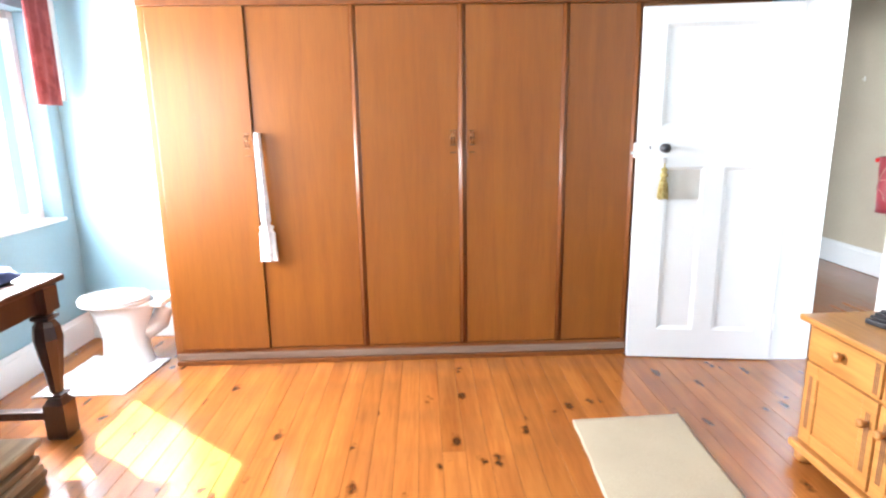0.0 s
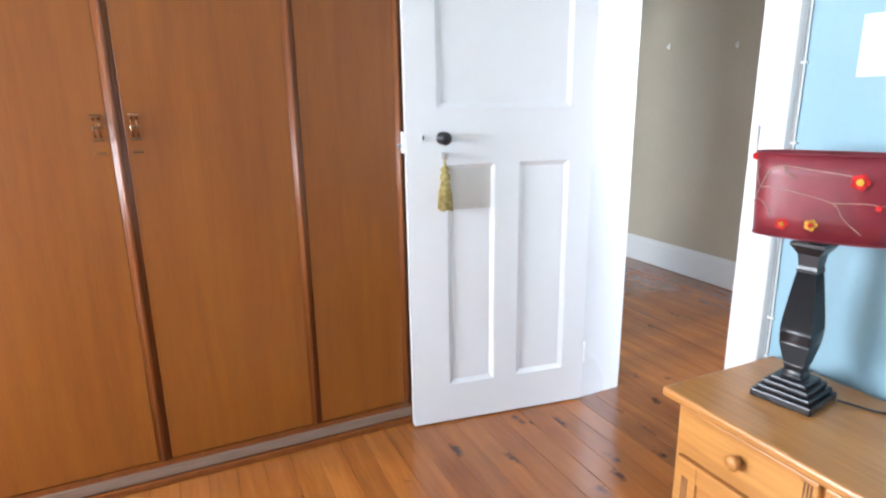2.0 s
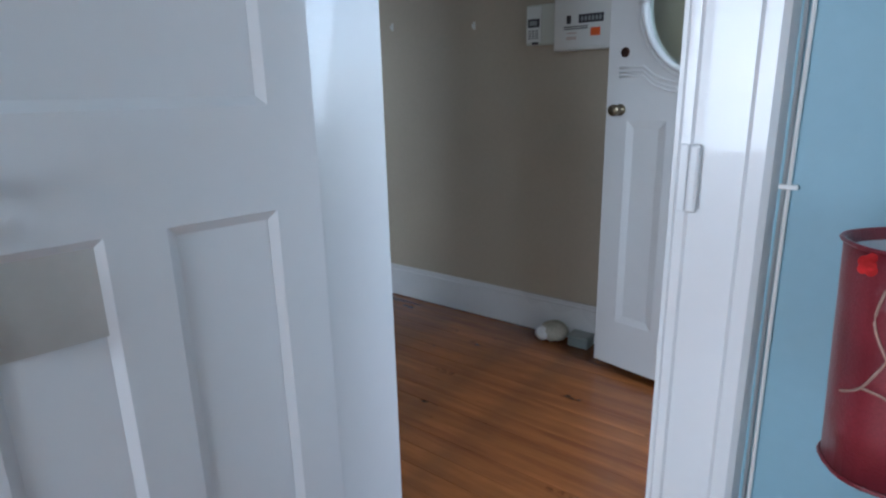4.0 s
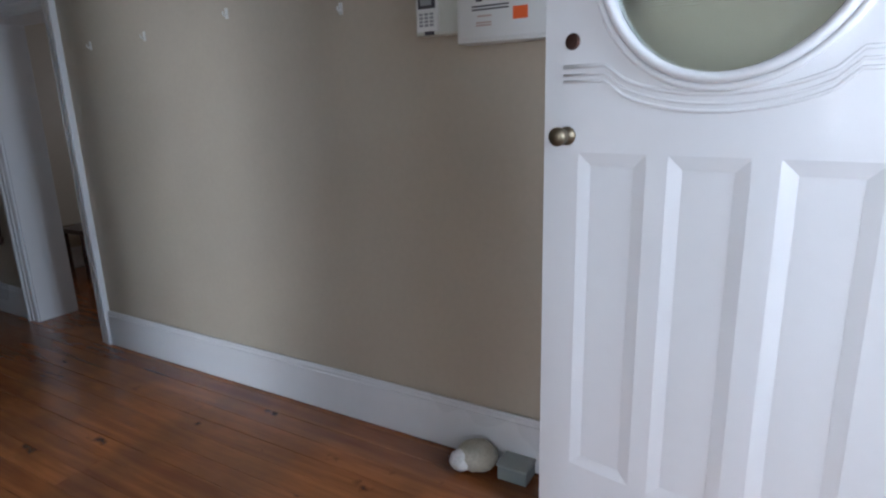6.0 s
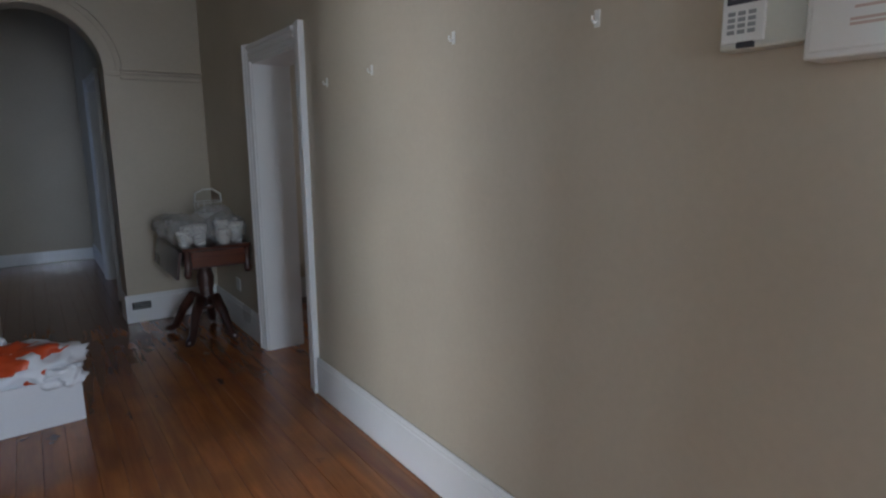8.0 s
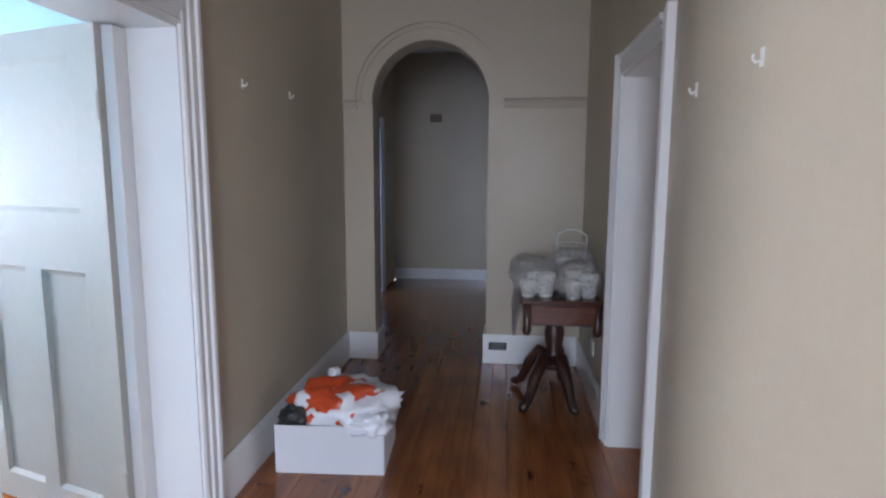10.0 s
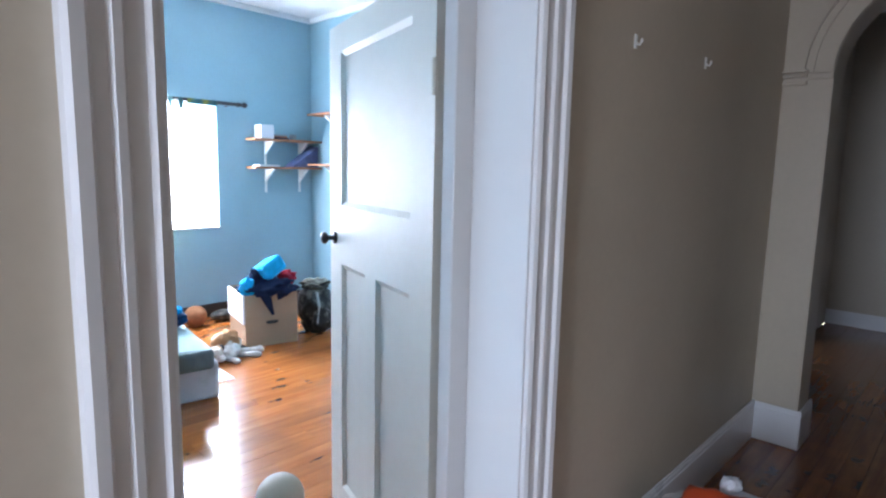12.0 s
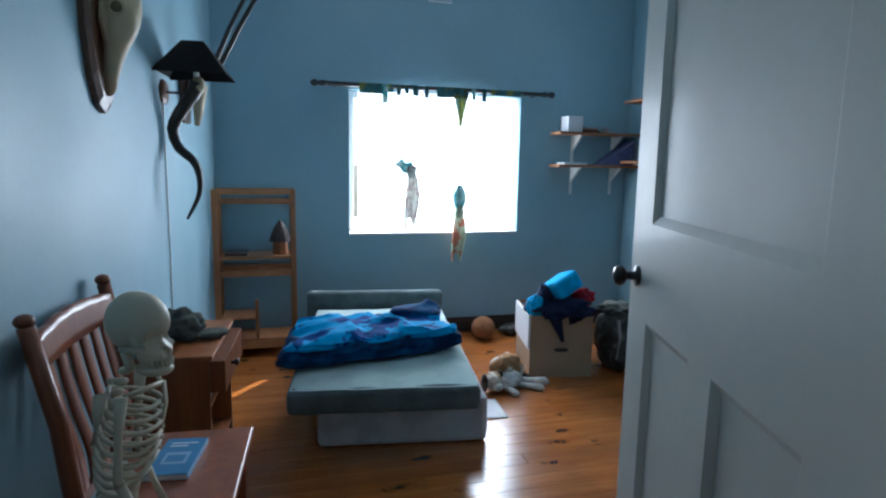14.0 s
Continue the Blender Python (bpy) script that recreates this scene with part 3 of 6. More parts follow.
def lining(name, xa, xb, y0, y1, h, material, label, scale=1.0, south=0.0, north=0.0, profile=PROFILE):
    """White boards round an opening in a wall that runs along y, between faces xa and xb."""
    f = thing(name, label, "door frame", kind="structure")
    part("jamb", box(xa + south - 0.004, xb + 0.004, y0 - 0.002, y0 + 0.022, 0, h - 0.002), material, f)
    part("jamb", box(xa + north - 0.004, xb + 0.004, y1 - 0.022, y1 + 0.002, 0, h - 0.002), material, f)
    part("head", box(xa - 0.004, xb + 0.004, y0 + 0.022, y1 - 0.022, h - 0.024, h - 0.002), material, f)
    w = 0.12 * scale
    for x, way in ((xa, -1), (xb, 1)):
        if way > 0 or not south:
            part("architrave", strip(bmesh.new(), (x, y0 + 0.012, 0), (x, y0 + 0.012, h + w), (0, -1, 0), (way, 0, 0), scale, profile), material, f)
        if way > 0 or not north:
            part("architrave", strip(bmesh.new(), (x, y1 - 0.012, 0), (x, y1 - 0.012, h + w), (0, 1, 0), (way, 0, 0), scale, profile), material, f)
        part("architrave", strip(bmesh.new(), (x, y0 + 0.010, h - 0.012), (x, y1 - 0.010, h - 0.012), (0, 0, 1), (way, 0, 0), scale, profile), material, f)
    return f


frame_1 = lining("door_frame_bedroom", XE1, XH, *D1, WHITE, "white painted moulded door frame of the bedroom", 1.0, 0, 0.062, PLAIN)
frame_2 = lining("door_frame_far_bedroom", XE1, XH, *D2, WHITE, "white painted ribbed door frame of the far bedroom", 1.05, 0.174, 0.04)
part("door_rebate", box(1.899, 1.945, 5.598, D2[1] - 0.0225, 0, 2.03, bevel=0.003), WHITE, frame_2)
frame_3 = lining("door_frame_side_room", XHE, XHE + 0.24, *DE, WHITE, "white painted door frame of the side room", 0.85)
frame_5 = lining("door_frame_back_room", 3.30, 3.54, 8.9, 9.9, 2.03, WHITE, "white painted door frame behind the arch", 0.85)
frame_4 = lining("door_frame_passage", 1.62, 1.88, 9.6, 10.5, 2.03, WHITE, "white painted door frame in the dark passage", 0.85)
part("strike_plate", box(1.835, 1.841, D1[0] - 0.004, D1[0] + 0.008, 1.24, 1.33, bevel=0.002), WHITE, frame_1, "painted steel strike plate")
part("strike_box", box(1.828, 1.8385, D1[0] - 0.02, D1[0] - 0.0055, 1.24, 1.33, bevel=0.004), WHITE, frame_1)
ff = thing("door_frame_front", "white painted frame of the front doorway", "door frame", kind="structure")
for b in ((2.555, 2.595, 1.53, 1.82, 0, 2.22), (3.505, 3.545, 1.53, 1.82, 0, 2.22), (2.595, 3.505, 1.53, 1.82, 2.18, 2.22)):
    part("jamb", box(*b), WHITE, ff)


def panelled(door, w, h, t, panels, material, mould=0.02, deep=0.012):
    """A leaf from the hinge (x = 0) to its free edge, both faces panelled; the near face is at y = 0."""
    bm = bmesh.new()
    xs = sorted({0, w, *[p[0] for p in panels], *[p[1] for p in panels]})
    zs = sorted({0.008, h, *[p[2] for p in panels], *[p[3] for p in panels]})
    for xa, xb in zip(xs, xs[1:]):
        for za, zb in zip(zs, zs[1:]):
            if not any(p[0] <= (xa + xb) / 2 <= p[1] and p[2] <= (za + zb) / 2 <= p[3] for p in panels):
                bx(bm, xa, xb, -t, 0, za, zb)
    for x0, x1, z0, z1 in panels:
        for y, way in ((0, -1), (-t, 1)):
            o = [bm.verts.new((x, y, z)) for x, z in ((x0, z0), (x1, z0), (x1, z1), (x0, z1))]
            i = [bm.verts.new((x, y + way * deep, z)) for x, z in
                 ((x0 + mould, z0 + mould), (x1 - mould, z0 + mould), (x1 - mould, z1 - mould), (x0 + mould, z1 - mould))]
            for k in range(4):
                bm.faces.new((o[k], o[(k + 1) % 4], i[(k + 1) % 4], i[k]))
    bmesh.ops.remove_doubles(bm, verts=bm.verts, dist=1e-5)
    part("leaf", bm, material, door)
    for x0, x1, z0, z1 in panels:
        part("panel", box(x0 + mould * 0.6, x1 - mould * 0.6, -t + deep + 0.001, -deep - 0.001, z0 + mould * 0.6, z1 - mould * 0.6), material, door)


def knob(door, x, z, material, t=0.04, r=0.027, label="black round door knob"):
    for way, y in ((1, 0.0), (-1, -t)):
        bm = bmesh.new()
        pts = [(x, y + way * d, z) for d in (0.0, 0.006, 0.008, 0.03, 0.034, 0.045, 0.056, 0.062)]
        tube(bm, pts, [r * 0.95, r * 0.95, 0.011, 0.011, r * 0.75, r, r * 0.8, r * 0.2], 18)
        part("door_knob", bm, material, door, label, True)


door_1 = thing("door_1", "open white painted three-panel door with a black knob", "door", 1.905, 2.772, 0, 171.8, kind="structure")
panelled(door_1, 0.83, 2.03, 0.04, [(0.11, 0.705, 1.385, 1.94), (0.11, 0.345, 0.185, 1.162), (0.455, 0.665, 0.185, 1.162)], WHITE)
knob(door_1, 0.682, 1.27, BLACK)
part("keyhole_plate", box(0.752, 0.772, 0.0, 0.004, 1.258, 1.29, bevel=0.001), WHITE, door_1, "small painted lock plate")
part("keyhole", box(0.759, 0.765, 0.004, 0.005, 1.265, 1.283), DUSK, door_1)
part("rim_lock", box(0.82, 0.846, -0.035, -0.004, 1.215, 1.30, bevel=0.003), WHITE, door_1, "white painted edge lock")
part("latch", box(0.846, 0.862, -0.028, -0.012, 1.235, 1.25, bevel=0.002), STEEL, door_1)
# Thin rectangle, slightly darker and more beige than the panel.
part("panel_patch", box(0.467, 0.653, -0.0125, -0.0095, 0.975, 1.148), paint("beige_patch", (0.64, 0.62, 0.57), 0.5), door_1, "thin beige rectangle in the door panel")
part("key", tube(bmesh.new(), [(0.682, 0, 1.205), (0.682, 0.03, 1.205)], 0.004, 8), STEEL, door_1, "steel key")
part("key_bow", tube(bmesh.new(), [(0.682, 0.028, 1.19), (0.682, 0.032, 1.215)], [0.012, 0.012], 10), STEEL, door_1)
for z in (0.25, 1.8):
    part("hinge", tube(bmesh.new(), [(-0.006, 0.006, z - 0.05), (-0.006, 0.006, z + 0.05)], 0.007, 10), WHITE, door_1)
tas = thing("tassel", "gold thread key tassel hanging from a white door", "tassel", 1.905, 2.772, 0, 171.8)
bm = bmesh.new()
lathe(bm, [(0.004, 1.19), (0.005, 1.165), (0.017, 1.155), (0.02, 1.145), (0.012, 1.135), (0.02, 1.128), (0.022, 1.11), (0.013, 1.10)], 14, (0.682, 0.03, 0))
part("tassel_head", bm, TASSEL, tas, "", True)
bm = bmesh.new()
for k in range(36):
    a, r = k * 2.399, 0.013 * math.sqrt((k + 0.5) / 36)
    px, py = 0.682 + r * math.cos(a), 0.031 + r * math.sin(a)
    tube(bm, [(px, py, 1.105), (px + 1.0 * (px - 0.682), py + 0.4 * (py - 0.031), 1.05), (px + 1.4 * (px - 0.682), py + 0.6 * (py - 0.031), 0.985 + 0.006 * math.sin(k))],
         [0.003, 0.0035, 0.003], 5)
part("tassel_skirt", bm, TASSEL, tas)

door_2 = thing("door_2", "open white painted three-panel door of the far bedroom", "door", 1.88, 5.585, 0, 162.7, kind="structure")
panelled(door_2, 0.92, 2.04, 0.04, [(0.15, 0.785, 1.335, 1.935), (0.15, 0.425, 0.13, 1.10), (0.525, 0.785, 0.13, 1.10)], WHITE_WARM)
knob(door_2, 0.862, 1.20, BLACK)
part("edge_plate", box(0.9185, 0.922, -0.032, -0.008, 1.14, 1.27), STEEL, door_2, "steel lock plate on the door edge")
for z in (0.25, 1.74):
    part("hinge", tube(bmesh.new(), [(-0.006, 0.008, z - 0.05), (-0.006, 0.008, z + 0.05)], 0.008, 10), WHITE_WARM, door_2)

# front door with an oval light
door_3 = thing("door_3", "open white front door with an oval ribbed glass", "door", 3.522, 1.923, 0.036, 78.8, kind="structure")
FW, FH, FT = 0.93, 2.15, 0.045
panelled(door_3, FW, 1.40, FT, [(FW - 0.305, FW - 0.11, 0.245, 1.23), (FW - 0.555, FW - 0.36, 0.245, 1.23), (FW - 0.81, FW - 0.615, 0.245, 1.23)], WHITE, 0.036, 0.006)
OCX, OCZ, OA, OB = 0.465, 1.72, 0.285, 0.295
bm = bmesh.new()
NO = 48
outer, inner = [], []
for k in range(NO):
    a = 2 * math.pi * k / NO
    c, s = math.cos(a), math.sin(a)
    m = min((0.465 / abs(c)) if abs(c) > 1e-6 else 9, ((FH - OCZ) if s > 0 else (OCZ - 1.40)) / abs(s) if abs(s) > 1e-6 else 9)
    outer.append((OCX + c * m, OCZ + s * m))
    inner.append((OCX + OA * c, OCZ + OB * s))
for px, pz in ((0, 1.40), (FW, 1.40), (0, FH), (FW, FH)):
    near = min(range(NO), key=lambda k: (outer[k][0] - px) ** 2 + (outer[k][1] - pz) ** 2)
    outer[near] = (px, pz)
for y in (0, -FT):
    vo = [bm.verts.new((x, y, z)) for x, z in outer]
    vi = [bm.verts.new((x, y, z)) for x, z in inner]
    for k in range(NO):
        bm.faces.new((vo[k], vo[(k + 1) % NO], vi[(k + 1) % NO], vi[k]))
va, vb = [bm.verts.new((x, 0, z)) for x, z in inner], [bm.verts.new((x, -FT, z)) for x, z in inner]
for k in range(NO):
    bm.faces.new((va[k], va[(k + 1) % NO], vb[(k + 1) % NO], vb[k]))
part("oval_surround", bm, WHITE, door_3)
for x0, x1, z0, z1 in ((0, 0.002, 1.4, FH), (FW - 0.002, FW, 1.4, FH), (0, FW, FH - 0.002, FH)):
    part("edge_strip", box(x0, x1, -FT + 0.001, -0.001, z0, z1), WHITE, door_3)
for grow, high, thick in ((0.012, 0.012, 0.014), (0.035, 0.006, 0.009)):
    bm = bmesh.new()
    pts = [(OCX + (OA + grow) * math.cos(2 * math.pi * k / NO), 0.002, OCZ + (OB + grow) * math.sin(2 * math.pi * k / NO)) for k in range(NO + 1)]
    tube(bm, pts, thick, 10)
    part("oval_bead", bm, WHITE, door_3, "", True)
for dz, rr in ((0.0, 0.0055), (0.022, 0.004), (0.04, 0.0045)):
    bm = bmesh.new()
    pts = [(0.06, 0.0, 1.46 - dz), (0.19, 0.0, 1.46 - dz)]
    pts += [(OCX + 0.31 * math.sin(t), 0.0, 1.465 - dz - 0.1 * math.cos(t * 1.15) + 0.012) for t in [-0.85 + 1.7 * k / 14 for k in range(15)]]
    pts += [(0.75, 0.0, 1.46 - dz), (0.87, 0.0, 1.46 - dz)]
    tube(bm, pts, rr, 8)
    part("apron_moulding", bm, WHITE, door_3, "", True)
bm = bmesh.new()
va = [bm.verts.new((x, -0.018, z)) for x, z in inner]
vb = [bm.verts.new((x, -0.024, z)) for x, z in inner]
bm.faces.new(va)
bm.faces.new(vb[::-1])
for k in range(NO):
    bm.faces.new((va[k], va[(k + 1) % NO], vb[(k + 1) % NO], vb[k]))
pane = part("glass_pane", bm, OVAL_GLASS, door_3, "greenish ribbed obscure glass")
pane.visible_shadow = False
bm = bmesh.new()
tube(bm, [(FW - 0.075, y, 1.275) for y in (0, 0.008, 0.01, 0.035, 0.04, 0.06, 0.07)], [0.026, 0.026, 0.018, 0.018, 0.024, 0.026, 0.02], 20)
part("door_knob", bm, BRASS, door_3, "tarnished brass cylinder knob", True)
bm = bmesh.new()
tube(bm, [(FW - 0.085, y, 1.525) for y in (-0.002, 0.003, 0.005)], [0.022, 0.022, 0.016], 18)
part("lock_rose", bm, metal("dark_bronze", (0.12, 0.07, 0.06), 0.45), door_3, "dark bronze lock rose")

# windows
def window(name, y0, y1, z0, z1, label, bars):
    w = thing(name, label, "window", kind="structure")
    x = XW - 0.15
    part("window_frame", box(x - 0.03, x + 0.03, y0, y0 + 0.05, z0, z1, bevel=0.004), WHITE, w)
    part("window_frame", box(x - 0.03, x + 0.03, y1 - 0.05, y1, z0, z1, bevel=0.004), WHITE, w)
    part("window_frame", box(x - 0.03, x + 0.03, y0 + 0.05, y1 - 0.05, z0, z0 + 0.05, bevel=0.004), WHITE, w)
    part("window_frame", box(x - 0.03, x + 0.03, y0 + 0.05, y1 - 0.05, z1 - 0.05, z1, bevel=0.004), WHITE, w)
    for k in range(1, bars):
        y = y0 + (y1 - y0) * k / bars
        part("mullion", box(x - 0.025, x + 0.025, y - 0.02, y + 0.02, z0 + 0.05, z1 - 0.05, bevel=0.003), WHITE, w)
    part("window_sill", box(XW - 0.118, XW + 0.025, y0 + 0.002, y1 - 0.002, z0 + 0.001, z0 + 0.022, bevel=0.005), WHITE, w)
    for k in range(bars):
        ya, yb = y0 + (y1 - y0) * k / bars + 0.03, y0 + (y1 - y0) * (k + 1) / bars - 0.03
        p = part("pane", box(x - 0.002, x + 0.002, ya, yb, z0 + 0.04, z1 - 0.04), PANE, w)
        p.visible_shadow = False
    return w


window("window_1", *W1, "white timber window of the sunny bedroom", 2)
# Unseen window, added so that more light enters the bedroom.
window("window_2", *W1B, "white timber window behind the bedroom table", 2)
window("window_3", *W2, "bright white timber window above the bed", 3)


# ---- bedroom with the wardrobe ----
ward = thing("wardrobe", "wall-wide built-in wardrobe in orange-brown wood veneer", "wardrobe", 0, 2.95)
part("side_panel", box(-1.67, -1.632, 0.0, 0.548, 0.09, 2.16, bevel=0.003), SAPELE, ward)
part("side_panel", box(1.79, 1.82, 0.0, 0.548, 0.09, 2.16, bevel=0.003), SAPELE, ward)
part("back_panel", box(-1.632, 1.79, 0.52, 0.548, 0.09, 2.16), SAPELE_DARK, ward)
part("top_rail", box(-1.67, 1.82, -0.012, 0.03, 2.065, 2.16, bevel=0.005), SAPELE_DARK, ward)
part("top_board", box(-1.69, 1.82, -0.03, 0.548, 2.16, 2.19, bevel=0.006), SAPELE_DARK, ward)
part("bottom_board", box(-1.67, 1.82, 0.002, 0.548, 0.075, 0.0995), SAPELE_DARK, ward)
part("plinth", box(-1.65, 1.82, 0.03, 0.5, 0.0, 0.075), SAPELE_DARK, ward)
part("plinth_strip", box(-1.67, 1.82, 0.0, 0.028, 0.03, 0.075, bevel=0.004), PLINTH_WOOD, ward, "pale worn strip along the plinth")
part("plinth_foot", box(-1.67, 1.82, -0.01, 0.028, 0.0, 0.026, bevel=0.003), SAPELE_DARK, ward)
for x0, x1, side, proud in ((-1.628, -1.1, 1, -0.012), (-1.094, -0.535, -1, 0.0), (-0.495, 0.062, 1, 0.0), (0.108, 0.648, -1, 0.0), (0.688, 1.06, 0, 0.0), (1.10, 1.78, 0, 0.0)):
    d = part("wardrobe_door", box(x0, x1, proud, proud + 0.022, 0.104, 2.062, bevel=0.003), SAPELE, ward)
    if side:
        hx = x1 - 0.032 if side > 0 else x0 + 0.032
        bm = bmesh.new()
        for k, r in ((-0.008, 0.004), (0.008, 0.004)):
            tube(bm, [(hx + k, proud, 1.315), (hx + k, proud - 0.022, 1.325), (hx + k, proud - 0.03, 1.345), (hx + k, proud - 0.022, 1.365), (hx + k, proud, 1.375)], r, 8)
        part("handle", bm, COPPER, d, "bronze bow handle", True)
        for z in (1.305, 1.345, 1.385, 1.262):
            part("handle_plate", box(hx - 0.016, hx + 0.016, proud - 0.006, proud, z - 0.002, z + 0.002), COPPER, d)
for x, w in ((-0.515, 0.036), (0.085, 0.042), (0.668, 0.036), (1.08, 0.036)):
    bm = bmesh.new()
    tube(bm, [(x, 0.004, 0.10), (x, 0.004, 2.064)], w * 0.3, 12)
    bx(bm, x - w / 2 - 0.0035, x + w / 2 + 0.0035, 0.0015, 0.03, 0.10, 2.064)
    part("door_bead", bm, SAPELE_DARK, ward, "slim rounded bead between doors", True)

tow = bmesh.new()
def towel_at(u, v):
    z = 1.39 - 0.735 * u
    w = 0.016 + 0.012 * u + (0.014 * math.exp(-((u - 0.73) / 0.02) ** 2)) + (0.016 if u > 0.75 else 0)
    w *= 0.72 if 0.69 < u < 0.715 else 1.0
    a = 2 * math.pi * v
    fold = 1 + 0.22 * math.sin(5 * a + 3 * u)
    return (-1.07 + 0.02 * u + w * fold * math.cos(a), 2.912 + 0.018 * fold * math.sin(a), z)
sheet(tow, towel_at, 40, 24)
single("towel", tow, TOWEL, "white towel knotted on a wardrobe handle", "towel", smooth=True)

toi = thing("toilet", "white ceramic toilet with its lid closed", "toilet", -2.0, 3.03, 0, 0)
bm = bmesh.new()
lathe(bm, [(0.15, 0.0), (0.155, 0.02), (0.14, 0.06), (0.132, 0.18), (0.145, 0.26), (0.175, 0.33), (0.19, 0.38), (0.185, 0.40)], 28, squash=0.82)
part("bowl", bm, CERAMIC, toi, "", True)
bm = bmesh.new()
lathe(bm, [(0.20, 0.398), (0.205, 0.41), (0.2, 0.418)], 28, (-0.03, -0.02, 0), squash=0.85)
part("seat", bm, CERAMIC, toi, "", True)
bm = bmesh.new()
lathe(bm, [(0.2, 0.42), (0.207, 0.43), (0.19, 0.445), (0.1, 0.452), (0.01, 0.453)], 28, (-0.03, -0.02, 0), squash=0.85)
part("lid", bm, CERAMIC, toi, "", True)
bm = bmesh.new()
tube(bm, [(0.1, 0.04, 0.2), (0.19, 0.07, 0.25), (0.22, 0.08, 0.33)], [0.07, 0.06, 0.05], 14)
part("outlet_pipe", bm, CERAMIC, toi, "", True)
part("cistern_foot", box(0.1, 0.26, -0.04, 0.2, 0.36, 0.40, bevel=0.012), CERAMIC, toi)

def flat_cloth(name, corners, material, label, category, seed, z=0.006, wave=0.004, n=24, thick=0.006):
    a, b, c, d = [Vector((*p, 0)) for p in corners]
    def f(u, v):
        p = (a * (1 - u) + b * u) * (1 - v) + (d * (1 - u) + c * u) * v
        w = noise.noise(Vector((p.x * 6, p.y * 6, seed)))
        edge = 0.008 * noise.noise(Vector((u * 9, v * 9, seed + 4)))
        return (p.x + edge, p.y + edge, z + wave * (w + 0.6))
    return single(name, sheet(bmesh.new(), f, n, n), material, label, category, thick=-thick, smooth=True)

flat_cloth("bath_mat", ((-2.30, 2.56), (-1.80, 2.57), (-1.76, 3.06), (-2.27, 3.13)), MAT_WHITE, "white cotton mat under a toilet", "mat", 1.0)
flat_cloth("rug", ((0.50, 0.95), (1.03, 0.92), (1.083, 2.145), (0.552, 2.12)), RUG_CREAM, "cream woven cotton rug on the board floor", "rug", 2.0, n=40)

# dark table by the window
tab = thing("side_table", "dark turned-leg wooden table by the sunny window", "table", -2.13, 1.75)
part("tabletop", box(-0.30, 0.29, -0.55, 0.53, 0.735, 0.765, bevel=0.008), DARK_WOOD, tab)
part("apron", box(-0.26, 0.255, -0.5, 0.48, 0.62, 0.735, bevel=0.004), DARK_WOOD, tab)
for lx in (-0.22, 0.245):
    for ly in (-0.46, 0.41):
        bm = bmesh.new()
        q = math.pi / 4
        lathe(bm, [(0.066, 0.62), (0.066, 0.735)], 4, (lx, ly, 0), q)
        lathe(bm, [(0.035, 0.60), (0.04, 0.62)], 4, (lx, ly, 0), q)
        lathe(bm, [(0.045, 0.575), (0.058, 0.585), (0.058, 0.595), (0.045, 0.602)], 4, (lx, ly, 0), q)
        lathe(bm, [(0.028, 0.225), (0.034, 0.29), (0.05, 0.40), (0.062, 0.49), (0.055, 0.55), (0.035, 0.58)], 8, (lx, ly, 0), math.pi / 8)
        lathe(bm, [(0.035, 0.2), (0.055, 0.21), (0.055, 0.218), (0.03, 0.226)], 4, (lx, ly, 0), q)
        lathe(bm, [(0.064, 0.0), (0.068, 0.01), (0.068, 0.17), (0.04, 0.2)], 4, (lx, ly, 0), q)
        part("leg", bm, DARK_WOOD, tab)
part("stretcher", box(-0.22, 0.20, 0.385, 0.435, 0.09, 0.13, bevel=0.006), DARK_WOOD, tab)
part("stretcher", box(-0.22, 0.20, -0.485, -0.435, 0.09, 0.13, bevel=0.006), DARK_WOOD, tab)
bm = blob(bmesh.new(), (-2.12, 2.1, 0.79), (0.16, 0.13, 0.045), 3.0, 0.3, 2.5, 3, 0.766)
single("folded_cloth", bm, CLOTH_BLUE, "slate blue cloth heaped on a dark table", "cloth", smooth=True)
logs = thing("firewood_block", "split weathered log standing in the sunlight", "log", -1.93, 1.60)
for k in range(6):
    rng = random.Random(k)
    bm = box(-0.2 + rng.uniform(-0.01, 0.01), 0.2 + rng.uniform(-0.02, 0.02), -0.17, 0.17 + rng.uniform(-0.015, 0.015), 0.034 * k, 0.034 * k + 0.033, bevel=0.008)
    part("log_layer", bm, LOG, logs)

# window dressing beside the sunny window
def fold(y0, y1, z0, z1, x, depth, waves):
    def f(u, v):
        return (x + depth * math.sin(u * waves * math.pi * 2) * (0.6 + 0.4 * v), y0 + (y1 - y0) * u, z0 + (z1 - z0) * v)
    return f
single("blind", sheet(bmesh.new(), fold(3.12, 3.36, 1.57, 2.42, -2.37, 0.012, 3), 40, 8), BLIND_RED, "dusty pink gathered blind at a bright window", "blind", thick=0.004, smooth=True)
single("blind_lining", sheet(bmesh.new(), fold(3.36, 3.43, 1.60, 2.42, -2.38, 0.01, 1), 12, 6), NET, "white lining edge of a pink blind", "curtain", thick=0.003, smooth=True)
single("curtain_pole", tube(bmesh.new(), [(-2.37, 1.5, 2.43), (-2.37, 3.46, 2.43)], 0.013, 12), DARK_WOOD, "dark wooden pole above the sunny window", "curtain pole")

